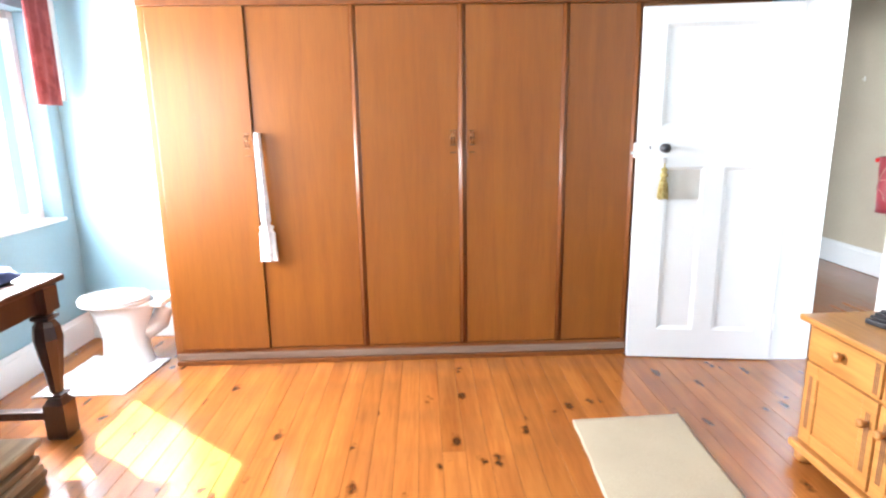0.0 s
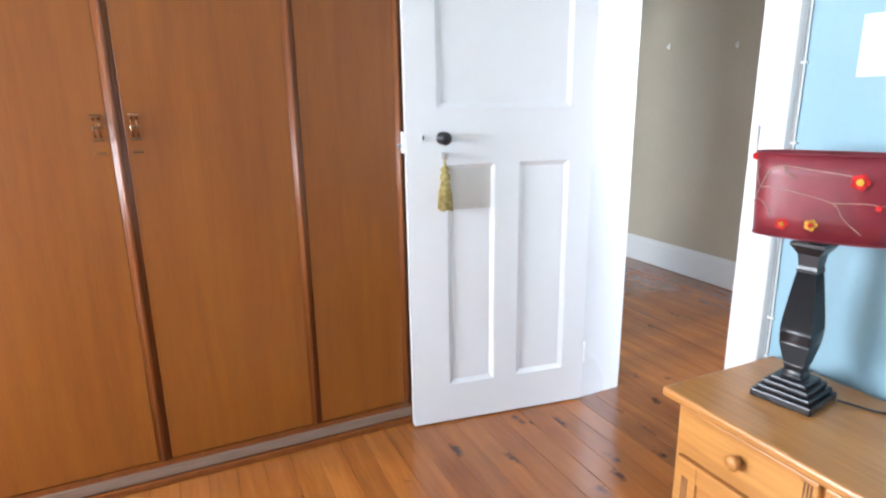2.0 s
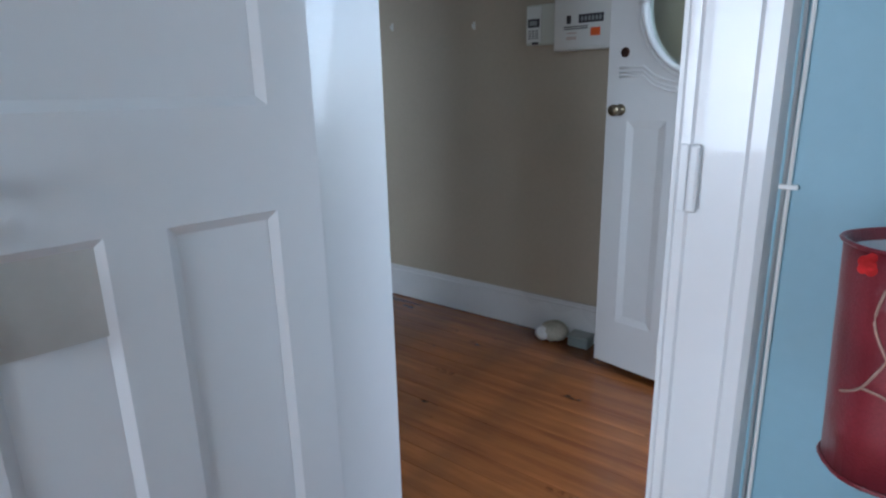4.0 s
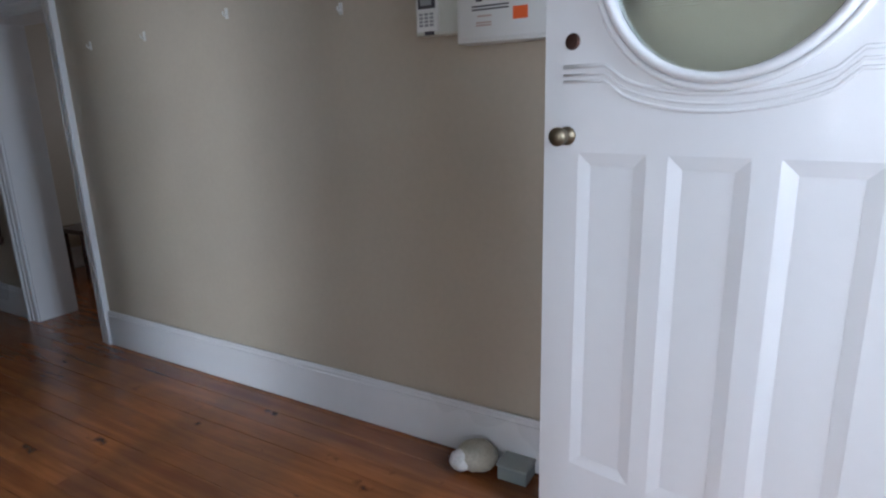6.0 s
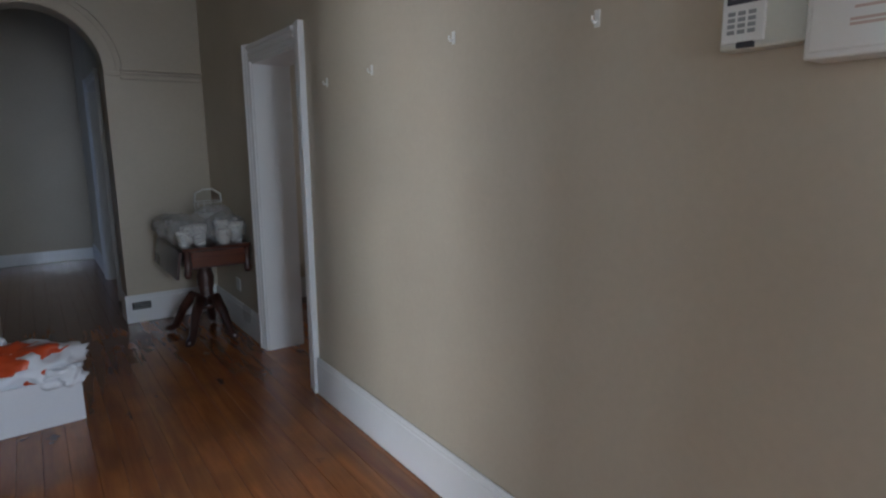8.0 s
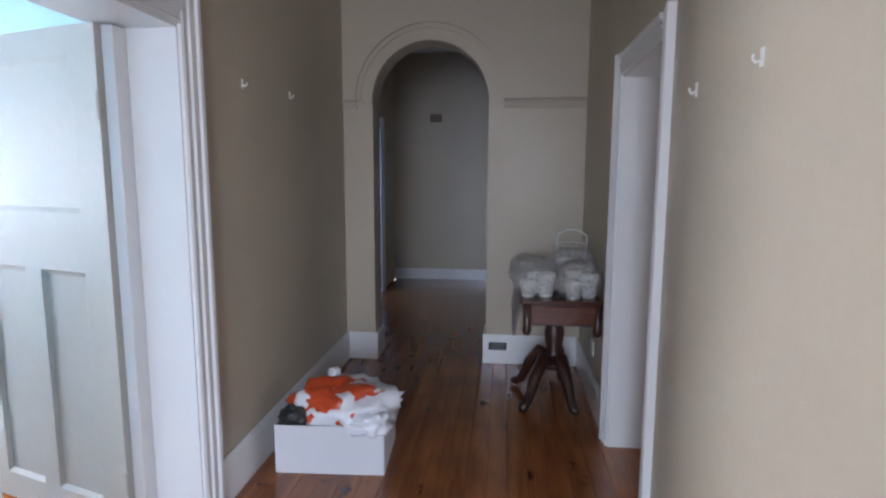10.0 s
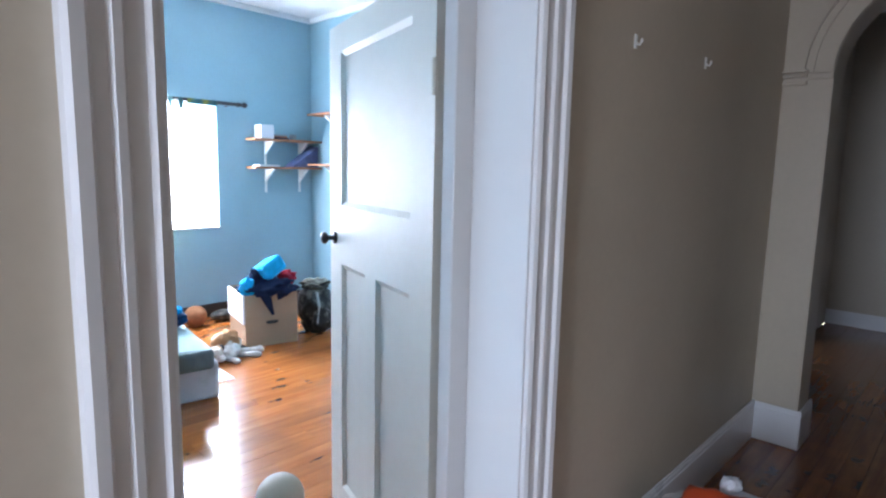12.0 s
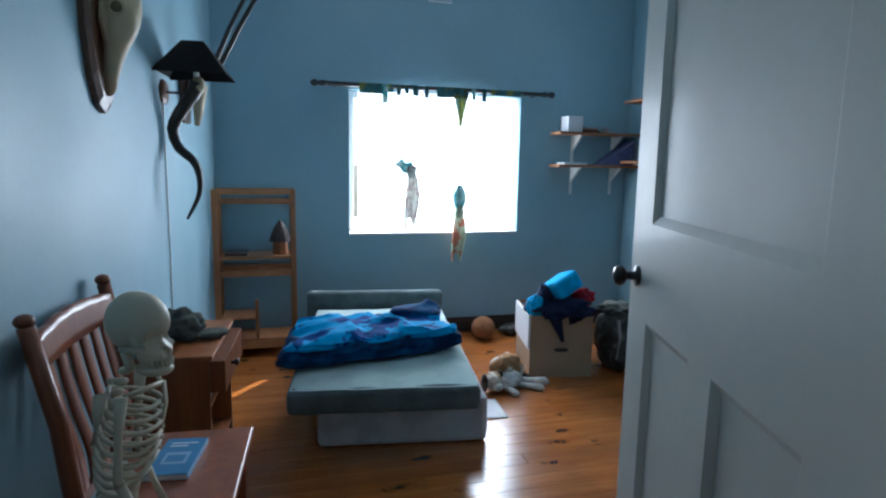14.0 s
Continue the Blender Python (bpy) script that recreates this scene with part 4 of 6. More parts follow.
# pine cabinet
cab = thing("pine_cabinet", "yellow pine cabinet with drawers and panelled doors", "cabinet", 1.635, 1.375)
XF = -0.215
part("top", box(XF - 0.03, 0.205, -0.44, 0.425, 0.615, 0.642, bevel=0.008), PINE, cab)
part("body", box(XF + 0.012, 0.195, -0.41, 0.395, 0.092, 0.614, bevel=0.002), PINE, cab)
part("base_moulding", box(XF - 0.022, 0.2, -0.43, 0.417, 0.055, 0.091, bevel=0.008), PINE, cab)
for fx in (-0.185, 0.16):
    for fy in (-0.39, 0.375):
        part("bun_foot", lathe(bmesh.new(), [(0.025, 0), (0.037, 0.012), (0.038, 0.035), (0.028, 0.056)], 16, (fx, fy, 0)), PINE, cab, "", True)
for y0, y1, kn in ((0.0, 0.378, 0), (-0.39, -0.012, 1)):
    dr = part("drawer", box(XF - 0.006, XF + 0.012, y0, y1, 0.465, 0.602, bevel=0.004), PINE, cab)
    ky = (y0 + y1) / 2
    part("drawer_knob", tube(bmesh.new(), [(XF - 0.006, ky, 0.545), (XF - 0.018, ky, 0.545), (XF - 0.024, ky, 0.545), (XF - 0.036, ky, 0.545), (XF - 0.042, ky, 0.545)],
                             [0.01, 0.009, 0.019, 0.02, 0.012], 16), PINE, dr, "turned pine knob", True)
    side = y0 + 0.022 if kn == 0 else y1 - 0.022
    bm = bmesh.new()
    for k in (-0.008, 0.0, 0.008):
        tube(bm, [(XF - 0.0062, side + k, 0.478), (XF - 0.0062, side + k, 0.59)], 0.0025, 6)
    part("fluting", bm, SHELF_WOOD, dr)
    bm = bmesh.new()
    bx(bm, XF - 0.006, XF + 0.012, y0, y0 + 0.07, 0.105, 0.452, 0.003)
    bx(bm, XF - 0.006, XF + 0.012, y1 - 0.07, y1, 0.105, 0.452, 0.003)
    bx(bm, XF - 0.005, XF + 0.012, y0 + 0.07, y1 - 0.07, 0.105, 0.16, 0.002)
    bx(bm, XF - 0.005, XF + 0.012, y0 + 0.07, y1 - 0.07, 0.395, 0.452, 0.002)
    dd = part("cabinet_door", bm, PINE, cab)
    part("door_panel", box(XF + 0.002, XF + 0.010, y0 + 0.066, y1 - 0.066, 0.156, 0.40), PINE, dd)
    for side in (y0 + 0.035, y1 - 0.035):
        bm = bmesh.new()
        for k in (-0.008, 0.0, 0.008):
            tube(bm, [(XF - 0.0062, side + k, 0.17), (XF - 0.0062, side + k, 0.40)], 0.0025, 6)
        part("fluting", bm, SHELF_WOOD, dd)
    ky = y0 + 0.035 if kn == 0 else y1 - 0.035
    part("door_knob", tube(bmesh.new(), [(XF - 0.006, ky, 0.36), (XF - 0.02, ky, 0.36), (XF - 0.026, ky, 0.36), (XF - 0.036, ky, 0.36), (XF - 0.04, ky, 0.36)],
                           [0.009, 0.008, 0.016, 0.017, 0.01], 14), PINE, dd, "turned pine knob", True)

lamp = thing("table_lamp", "black turned table lamp with a burgundy embroidered shade", "lamp", 1.645, 1.602, 0.642, 10.4)
q = math.pi / 4
for half, z0, z1 in ((0.075, 0.0, 0.022), (0.066, 0.022, 0.036), (0.056, 0.036, 0.05), (0.045, 0.05, 0.062)):
    part("foot", box(-half, half, -half, half, z0, z1, bevel=0.004), BLACK_WOOD, lamp)
STEM = spline([(0.034, 0.0, 0.058), (0.034, 0.0, 0.072), (0.031, 0.0, 0.085), (0.039, 0.0, 0.115), (0.047, 0.0, 0.145), (0.053, 0.0, 0.175), (0.050, 0.0, 0.22), (0.041, 0.0, 0.285), (0.034, 0.0, 0.33), (0.030, 0.0, 0.347)], 5)
bm = lathe(bmesh.new(), [(p.x, p.z) for p in STEM], 4, turn=q)
bmesh.ops.bevel(bm, geom=[e for e in bm.edges if abs(e.verts[0].co.z - e.verts[1].co.z) > 0.001], offset=0.003, segments=1, affect="EDGES")
part("stem", bm, BLACK_WOOD, lamp, "", True)
part("collar", lathe(bmesh.new(), [(0.033, 0.344), (0.033, 0.352), (0.03, 0.36), (0.035, 0.39), (0.056, 0.412), (0.056, 0.42)], 4, turn=q), BLACK_WOOD, lamp)
part("socket", lathe(bmesh.new(), [(0.012, 0.42), (0.012, 0.45), (0.016, 0.455), (0.016, 0.5), (0.008, 0.51)], 14, (0.008, 0, 0)), BLACK, lamp)
NS = 48
SHADE_AT, SHADE_TURN, Z0, Z1 = (0.026, 0.004), radians(15.0), 0.428, 0.633


def oval(a, v, out=0.0):
    """A point of the flattened oval shade: a round its side, v up it."""
    k = 1.0 + 0.06 * v
    c, s0 = math.cos(a), math.sin(a)
    x = (0.058 * k + out) * math.copysign(abs(c) ** 0.72, c)
    y = (0.146 * k + out) * math.copysign(abs(s0) ** 0.72, s0)
    ct, st = math.cos(SHADE_TURN), math.sin(SHADE_TURN)
    return Vector((SHADE_AT[0] + x * ct - y * st, SHADE_AT[1] + x * st + y * ct, Z0 + (Z1 - Z0) * v))


def drum(u, v):
    return oval(2 * math.pi * u, v)


shade = part("shade", sheet(bmesh.new(), drum, NS, 4), SHADE_RED, lamp, "burgundy satin shade with embroidered flowers", True, 0.002)
part("shade_lining", sheet(bmesh.new(), lambda u, v: oval(2 * math.pi * u, 0.01 + 0.95 * v, -0.004), NS, 4), PAPER, lamp, "white inner lining", True)
for v in (0.0, 1.0):
    part("shade_wire", tube(bmesh.new(), [oval(2 * math.pi * k / NS, v, 0.001) for k in range(NS + 1)], 0.0022, 6), SHADE_RED, lamp)
part("bulb", lathe(bmesh.new(), [(0.010, 0.505), (0.018, 0.53), (0.02, 0.55), (0.013, 0.57), (0.002, 0.577)], 16, (0.012, 0, 0)), CERAMIC, lamp, "", True)

def on_drum(across, v, out=0.004):
    """across: from -1 to 1 over the broad face towards the room."""
    return oval(math.pi - 0.5 * math.pi * across, v, out)


def flower(deg, v, size, petal, heart):
    bm = bmesh.new()
    c = on_drum(deg, v)
    n = Vector((-math.cos(SHADE_TURN), -math.sin(SHADE_TURN), 0))
    side = Vector((-n.y, n.x, 0))
    for k in range(5):
        a = 2 * math.pi * k / 5
        p = c + side * math.cos(a) * size * 0.55 + Vector((0, 0, 1)) * math.sin(a) * size * 0.55
        vs = [bm.verts.new(p + side * math.cos(t) * size * 0.5 + Vector((0, 0, 1)) * math.sin(t) * size * 0.5 + n * 0.001 * k) for t in [2 * math.pi * j / 10 for j in range(10)]]
        bm.faces.new(vs)
    part("flower", bm, petal, shade)
    bm = bmesh.new()
    vs = [bm.verts.new(c + n * 0.006 + side * math.cos(t) * size * 0.42 + Vector((0, 0, 1)) * math.sin(t) * size * 0.42) for t in [2 * math.pi * j / 10 for j in range(10)]]
    bm.faces.new(vs)
    part("flower_heart", bm, heart, shade)

flower(-0.22, 0.72, 0.019, RED_CLOTH, GOLD_CLOTH)
flower(0.24, 0.17, 0.014, RED_CLOTH, GOLD_CLOTH)
flower(0.02, 0.19, 0.014, GOLD_CLOTH, RED_CLOTH)
flower(-0.56, 0.84, 0.010, GOLD_CLOTH, GOLD_CLOTH)
flower(0.80, 0.95, 0.009, RED_CLOTH, RED_CLOTH)
flower(-0.45, 0.44, 0.007, RED_CLOTH, RED_CLOTH)
for curve in ([(0.92, 0.38), (0.75, 0.44), (0.62, 0.58), (0.45, 0.8), (0.3, 0.86), (0.1, 0.84), (-0.15, 0.78)],
              [(0.62, 0.58), (0.4, 0.6), (0.15, 0.56), (-0.05, 0.46), (-0.12, 0.32), (-0.2, 0.22), (-0.32, 0.12)],
              [(0.75, 0.44), (0.58, 0.42), (0.45, 0.34), (0.4, 0.22)], [(0.62, 0.58), (0.72, 0.72), (0.68, 0.86)],
              [(0.3, 0.86), (0.24, 0.76), (0.16, 0.72), (0.3, 0.86)], [(-0.05, 0.46), (-0.3, 0.48), (-0.52, 0.46), (-0.8, 0.5), (-0.95, 0.44)]):
    part("stitching", tube(bmesh.new(), spline([on_drum(a, v, 0.002) for a, v in curve], 4), 0.0012, 5), STITCH, shade)
single("lamp_cord", tube(bmesh.new(), [(1.72, 1.535, 0.648), (1.75, 1.46, 0.646), (1.80, 1.40, 0.646), (1.835, 1.33, 0.646)], 0.003, 6), BLACK, "dark lamp cord lying on a pine cabinet", "cord")

note = thing("wall_notice", "white printed notice taped on the blue wall", "notice", XE1, 1.59, 1.53)
part("sheet", box(-0.003, -0.001, -0.1, 0.1, -0.075, 0.075), PAPER, note)
for k, w in enumerate((0.07, 0.05, 0.075, 0.06, 0.03)):
    part("print_line", box(-0.0036, -0.0032, 0.02 - w, 0.02, 0.03 - k * 0.02, 0.036 - k * 0.02), INK, note)
wire = thing("wall_cable", "pair of white cables clipped beside the door frame", "cable")
for k, y in enumerate((1.836, 1.829)):
    pts = [(XE1 - 0.006, y + 0.003 * noise.noise(Vector((z * 2.1, k, 0))), z) for z in [0.21 + 0.095 * i for i in range(29)]]
    part("cable", tube(bmesh.new(), pts, 0.0026, 6), PLASTIC if k else GREY_PLASTIC, wire)
for z in (0.75, 1.28, 1.5, 2.0, 2.4):
    part("clip", box(XE1 - 0.010, XE1, 1.820, 1.841, z - 0.003, z + 0.003, bevel=0.001), PLASTIC, wire)

# ---- hall ----
key = thing("alarm_keypad", "pale grey alarm keypad on the hall wall", "keypad", XHE, 3.31, 1.74)
part("case", box(-0.055, 0, -0.085, 0.085, -0.10, 0.10, bevel=0.006), CREAM_PLASTIC, key)
part("face", box(-0.062, -0.054, -0.01, 0.078, -0.088, 0.092, bevel=0.003), PLASTIC, key)
part("screen", box(-0.0645, -0.061, 0.0, 0.068, -0.012, 0.03), INK, key, "dark keypad display")
part("screen_glass", box(-0.0655, -0.0642, 0.014, 0.058, -0.002, 0.02), GREY_PLASTIC, key)
for r in range(4):
    for c in range(3):
        part("button", box(-0.0645, -0.061, 0.008 + c * 0.021, 0.023 + c * 0.021, -0.034 - r * 0.012, -0.026 - r * 0.012, bevel=0.001), GREY_PLASTIC, key)
part("socket", box(-0.064, -0.05, 0.01, 0.045, -0.098, -0.086, bevel=0.002), INK, key)
met = thing("meter_board", "cream electricity meter box with an orange sticker", "meter", XHE, 3.055, 1.60)
part("case", box(-0.085, 0, -0.165, 0.16, 0.0, 0.36, bevel=0.006), PLASTIC, met)
part("cover", box(-0.09, -0.084, -0.155, 0.15, 0.012, 0.30, bevel=0.003), PLASTIC, met)
part("display", box(-0.092, -0.0895, -0.11, 0.02, 0.125, 0.165), INK, met, "dark meter display")
part("display", box(-0.092, -0.0895, 0.062, 0.085, 0.125, 0.165), INK, met, "dark meter display")
for k in range(6):
    part("display_digit", box(-0.0926, -0.0918, -0.1 + k * 0.019, -0.088 + k * 0.019, 0.135, 0.155), GREY_PLASTIC, met)
part("sticker", box(-0.0915, -0.0895, -0.095, -0.045, 0.062, 0.10), ORANGE, met, "bright orange sticker")
for z, y0, y1, m in ((0.108, -0.03, 0.10, INK), (0.098, -0.03, 0.10, INK), (0.078, 0.03, 0.08, PALE_INK), (0.058, 0.03, 0.085, PALE_INK), (0.05, 0.03, 0.085, PALE_INK)):
    part("print_line", box(-0.0908, -0.0895, y0, y1, z, z + 0.005), m, met)


def wall_hook(x, y, z, way):
    h = thing("wall_hook", "small white plastic hook on the hall wall", "hook", x, y, z, group="hooks on the hall walls")
    part("plate", box(*sorted((0, way * 0.004)), -0.009, 0.009, -0.022, 0.022, bevel=0.001), PLASTIC, h)
    part("peg", tube(bmesh.new(), [(way * 0.004, 0, -0.006), (way * 0.016, 0, -0.012), (way * 0.022, 0, -0.004), (way * 0.022, 0, 0.006)], 0.004, 6), PLASTIC, h)
    return h


for y, z in ((3.77, 1.777), (4.41, 1.82), (5.01, 1.772), (5.48, 1.76)):
    wall_hook(XHE, y, z, -1)
for y, z in ((6.23, 1.908), (6.84, 1.928)):
    wall_hook(XH, y, z, 1)
sock = thing("wall_socket", "white wall socket low on the hall wall", "socket", XHE, 7.3, 0.36)
part("plate", box(-0.008, 0, -0.05, 0.05, -0.05, 0.05, bevel=0.002), PLASTIC, sock)
stop = thing("plush_doorstop", "cream stuffed doorstop lying by the skirting", "doorstop", 3.88, 3.16, 0)
part("body", blob(bmesh.new(), (0.0, 0, 0.055), (0.075, 0.085, 0.058), 2.0, 0.12, 2.2, 3, 0.0), cloth("cream_plush", (0.5, 0.47, 0.38), None, 9, weave=120), stop, "", True)
part("snout", blob(bmesh.new(), (-0.05, 0.045, 0.05), (0.045, 0.045, 0.042), 4.0, 0.06, 2.0, 3, 0.0), PLUSH_WHITE, stop, "white round end", True)
tin = thing("small_tin", "small grey green tin on the floor by the door", "tin", 3.90, 3.0, 0)
part("tin_body", box(-0.05, 0.045, -0.06, 0.06, 0, 0.055, bevel=0.006), paint("grey_green_tin", (0.25, 0.29, 0.27), 0.4), tin)
part("tin_lid", box(-0.053, 0.047, -0.063, 0.063, 0.0551, 0.068, bevel=0.004), paint("grey_tin_lid", (0.33, 0.36, 0.34), 0.35), tin)

ctn = thing("open_carton", "white cardboard box filled with bags in the hall", "box", 2.52, 6.40, 0, 3)
for b in ((-0.275, -0.27, -0.215, 0.20, 0, 0.25), (0.27, 0.275, -0.215, 0.20, 0, 0.25), (-0.27, 0.27, -0.22, -0.215, 0, 0.25), (-0.27, 0.27, 0.20, 0.205, 0, 0.25), (-0.27, 0.27, -0.215, 0.20, 0.001, 0.006)):
    part("carton_wall", box(*b), WHITE_CARTON, ctn)
def crumple(at, size, seed, f=3.0, r=0.3, low=None):
    bm = blob(bmesh.new(), at, size, seed, r, f, 4, low)
    for v in bm.verts:
        k = 0.012 * noise.noise(v.co * 22 + Vector((seed, 0, 0))) + 0.03 * (0.22 - abs(noise.noise(v.co * 7 + Vector((0, seed, 0)))))
        v.co += Vector((k, k * 0.7, k))
    return bm
bag = thing("shopping_bag", "crumpled orange and white plastic shopping bag", "bag", 2.52, 6.40, 0)
part("bag_body", crumple((0.03, 0.01, 0.275), (0.29, 0.225, 0.12), 5.0, 2.6, 0.26), BAG_WHITE, bag, "white plastic", True)
bm = crumple((0.0, -0.02, 0.298), (0.235, 0.175, 0.115), 7.0, 1.8, 0.28)
part("bag_print", bm, BAG_ORANGE, bag, "orange printed area", True)
part("bag_handle", crumple((0.20, -0.165, 0.25), (0.11, 0.075, 0.06), 9.0, 2.4, 0.28), BAG_WHITE, bag, "", True)
part("bag_knot", crumple((-0.06, 0.12, 0.40), (0.035, 0.035, 0.03), 11.0), BAG_WHITE, bag, "", True)
for k in range(3):
    part("print_bar", box(-0.05 + 0.02 * k, 0.0 + 0.05 * k, -0.075 + 0.045 * k, -0.065 + 0.045 * k, 0.386, 0.39), BAG_WHITE, bag)
single("black_pouch", crumple((2.35, 6.235, 0.275), (0.085, 0.06, 0.05), 13.0), BAG_BLACK, "small black pouch on a cardboard box", "pouch", smooth=True)
single("purple_packet", box(2.46, 2.55, 6.215, 6.26, 0.235, 0.262, bevel=0.008), PURPLE, "purple packet between plastic bags", "packet")

ped = thing("pedestal_table", "dark mahogany drop-leaf pedestal table with claw feet", "table", 3.70, 7.30)
part("tabletop", box(-0.21, 0.255, -0.43, 0.43, 0.735, 0.757, bevel=0.006), MAHOGANY, ped)
part("frame", box(-0.18, 0.245, -0.40, 0.40, 0.60, 0.735, bevel=0.004), DARK_WOOD, ped)
dr = part("drawer", box(-0.15, 0.215, -0.414, -0.399, 0.615, 0.722, bevel=0.004), MAHOGANY, ped)
for px in (-0.19, 0.25):
    part("corner_post", lathe(bmesh.new(), [(0.018, 0.54), (0.028, 0.57), (0.022, 0.6), (0.026, 0.735)], 12, (px * 0.93, -0.39, 0)), DARK_WOOD, ped, "", True)
bm = bmesh.new()
def leaf_side(u, v):
    return (-0.225 - 0.05 * v * (1 - 0.3 * v), -0.42 + 0.84 * u, 0.735 - 0.19 * v)
part("drop_leaf", sheet(bm, leaf_side, 8, 6), DARK_WOOD, ped, "dark carved drop leaf", False, 0.018)
part("pedestal", lathe(bmesh.new(), [(0.09, 0.22), (0.075, 0.26), (0.045, 0.32), (0.06, 0.4), (0.065, 0.46), (0.04, 0.54), (0.075, 0.6)], 16, (0.02, 0.0, 0)), DARK_WOOD, ped, "", True)
for dx, dy in ((-0.62, -0.8), (-0.75, 0.65), (0.35, -0.85), (0.3, 0.9)):
    L = 0.29
    pts = [(0.02 + dx * L * s, dy * L * s, z) for s, z in ((0.12, 0.26), (0.4, 0.30), (0.7, 0.2), (0.95, 0.06), (1.1, 0.035), (1.22, 0.03))]
    part("claw_leg", tube(bmesh.new(), pts, [0.05, 0.045, 0.036, 0.028, 0.032, 0.018], 10), DARK_WOOD, ped, "", True)
for i, (x, y, sx, sy, sz) in enumerate(((3.58, 7.04, 0.13, 0.14, 0.13), (3.82, 7.02, 0.13, 0.14, 0.14), (3.57, 7.34, 0.14, 0.15, 0.12), (3.82, 7.33, 0.13, 0.15, 0.16), (3.55, 7.60, 0.13, 0.11, 0.11))):
    pk = thing("plastic_packet", "clear plastic bag of white cups on a table", "packet", x, y, 0.757, 20 * i, group="packets on the hall table")
    part("wrap", crumple((0, 0, sz * 0.72), (sx * 1.08, sy * 1.1, sz * 0.82), 20.0 + i, 2.2, 0.14, 0.001), BAG_CLEAR, pk, "crinkled clear plastic", True)
    for cx, cy in ((-0.05, -0.055), (0.055, -0.05), (0.0, 0.05)):
        h = sz * (0.95 + 0.2 * math.sin(7 * i + 40 * cx))
        part("cup_stack", lathe(bmesh.new(), [(0.036, 0.002), (0.040, 0.02), (0.044, h * 0.6), (0.050, h * 0.62), (0.050, h * 0.78), (0.053, h * 0.8), (0.053, h), (0.045, h + 0.002)], 18, (cx, cy, 0)),
             PLASTIC, pk, "stack of white cups", True)
bas = thing("wire_basket", "white wire basket standing behind plastic bags", "basket", 3.84, 7.55, 0.757)
for z, r in ((0.01, 0.09), (0.09, 0.10), (0.17, 0.11), (0.25, 0.115)):
    pts = [(r * 0.9 * math.cos(2 * math.pi * k / 20), r * math.sin(2 * math.pi * k / 20), z) for k in range(21)]
    part("hoop", tube(bmesh.new(), pts, 0.004, 6), PLASTIC, bas)
for k in range(12):
    a = 2 * math.pi * k / 12
    part("wire", tube(bmesh.new(), [(0.081 * math.cos(a), 0.09 * math.sin(a), 0.01), (0.104 * math.cos(a), 0.115 * math.sin(a), 0.25)], 0.0025, 5), PLASTIC, bas)
part("basket_handle", tube(bmesh.new(), [(-0.1, 0, 0.25), (-0.09, 0, 0.32), (-0.03, 0, 0.35), (0.04, 0, 0.35), (0.1, 0, 0.31), (0.104, 0, 0.25)], 0.007, 8), PLASTIC, bas)
pla = thing("wall_plaque", "small faded plaque on the passage end wall", "plaque", 2.45, END_Y, 2.2)
part("plate", box(-0.08, 0.08, -0.012, 0, -0.05, 0.05, bevel=0.003), paint("faded_brown", (0.2, 0.15, 0.12), 0.6), pla)
side = thing("low_bench", "dark low bench in the side room", "bench", 5.15, 7.55)
part("bench_top", box(-0.45, 0.45, -0.2, 0.2, 0.40, 0.44, bevel=0.006), DARK_WOOD, side)
for lx in (-0.4, 0.4):
    for ly in (-0.16, 0.16):
        part("leg", box(lx - 0.025, lx + 0.025, ly - 0.025, ly + 0.025, 0, 0.40, bevel=0.004), DARK_WOOD, side)

# ---- far bedroom ----
S_WALL = lambda x: 4.51 - 0.0668 * (x - XW)
pole = thing("curtain_rod", "black curtain rod with finials above the window", "curtain rod", XW + 0.075, 0, 2.075)
part("rod", tube(bmesh.new(), [(0, 5.30, 0.0), (0, 7.22, 0.0)], 0.017, 12), BLACK, pole)
for y, s in ((5.30, -1), (7.22, 1)):
    part("finial", tube(bmesh.new(), [(0, y + s * d, 0) for d in (-0.05, -0.03, 0.0, 0.014, 0.034, 0.058, 0.075)], [0.017, 0.024, 0.019, 0.014, 0.028, 0.023, 0.004], 12), BLACK, pole, "", True)
for y in (5.42, 7.1):
    part("bracket", tube(bmesh.new(), [(-0.075, y, -0.02), (-0.03, y, -0.02), (0, y, -0.012)], 0.006, 8), BLACK, pole)
# Unseen net, added to scatter the sun and keep the window white.
single("window_diffuser", sheet(bmesh.new(), fold(5.605, 7.005, 0.90, 2.045, XW - 0.02, 0.006, 16), 120, 6), NET, "unseen white net added to diffuse the window light", "curtain", smooth=True)

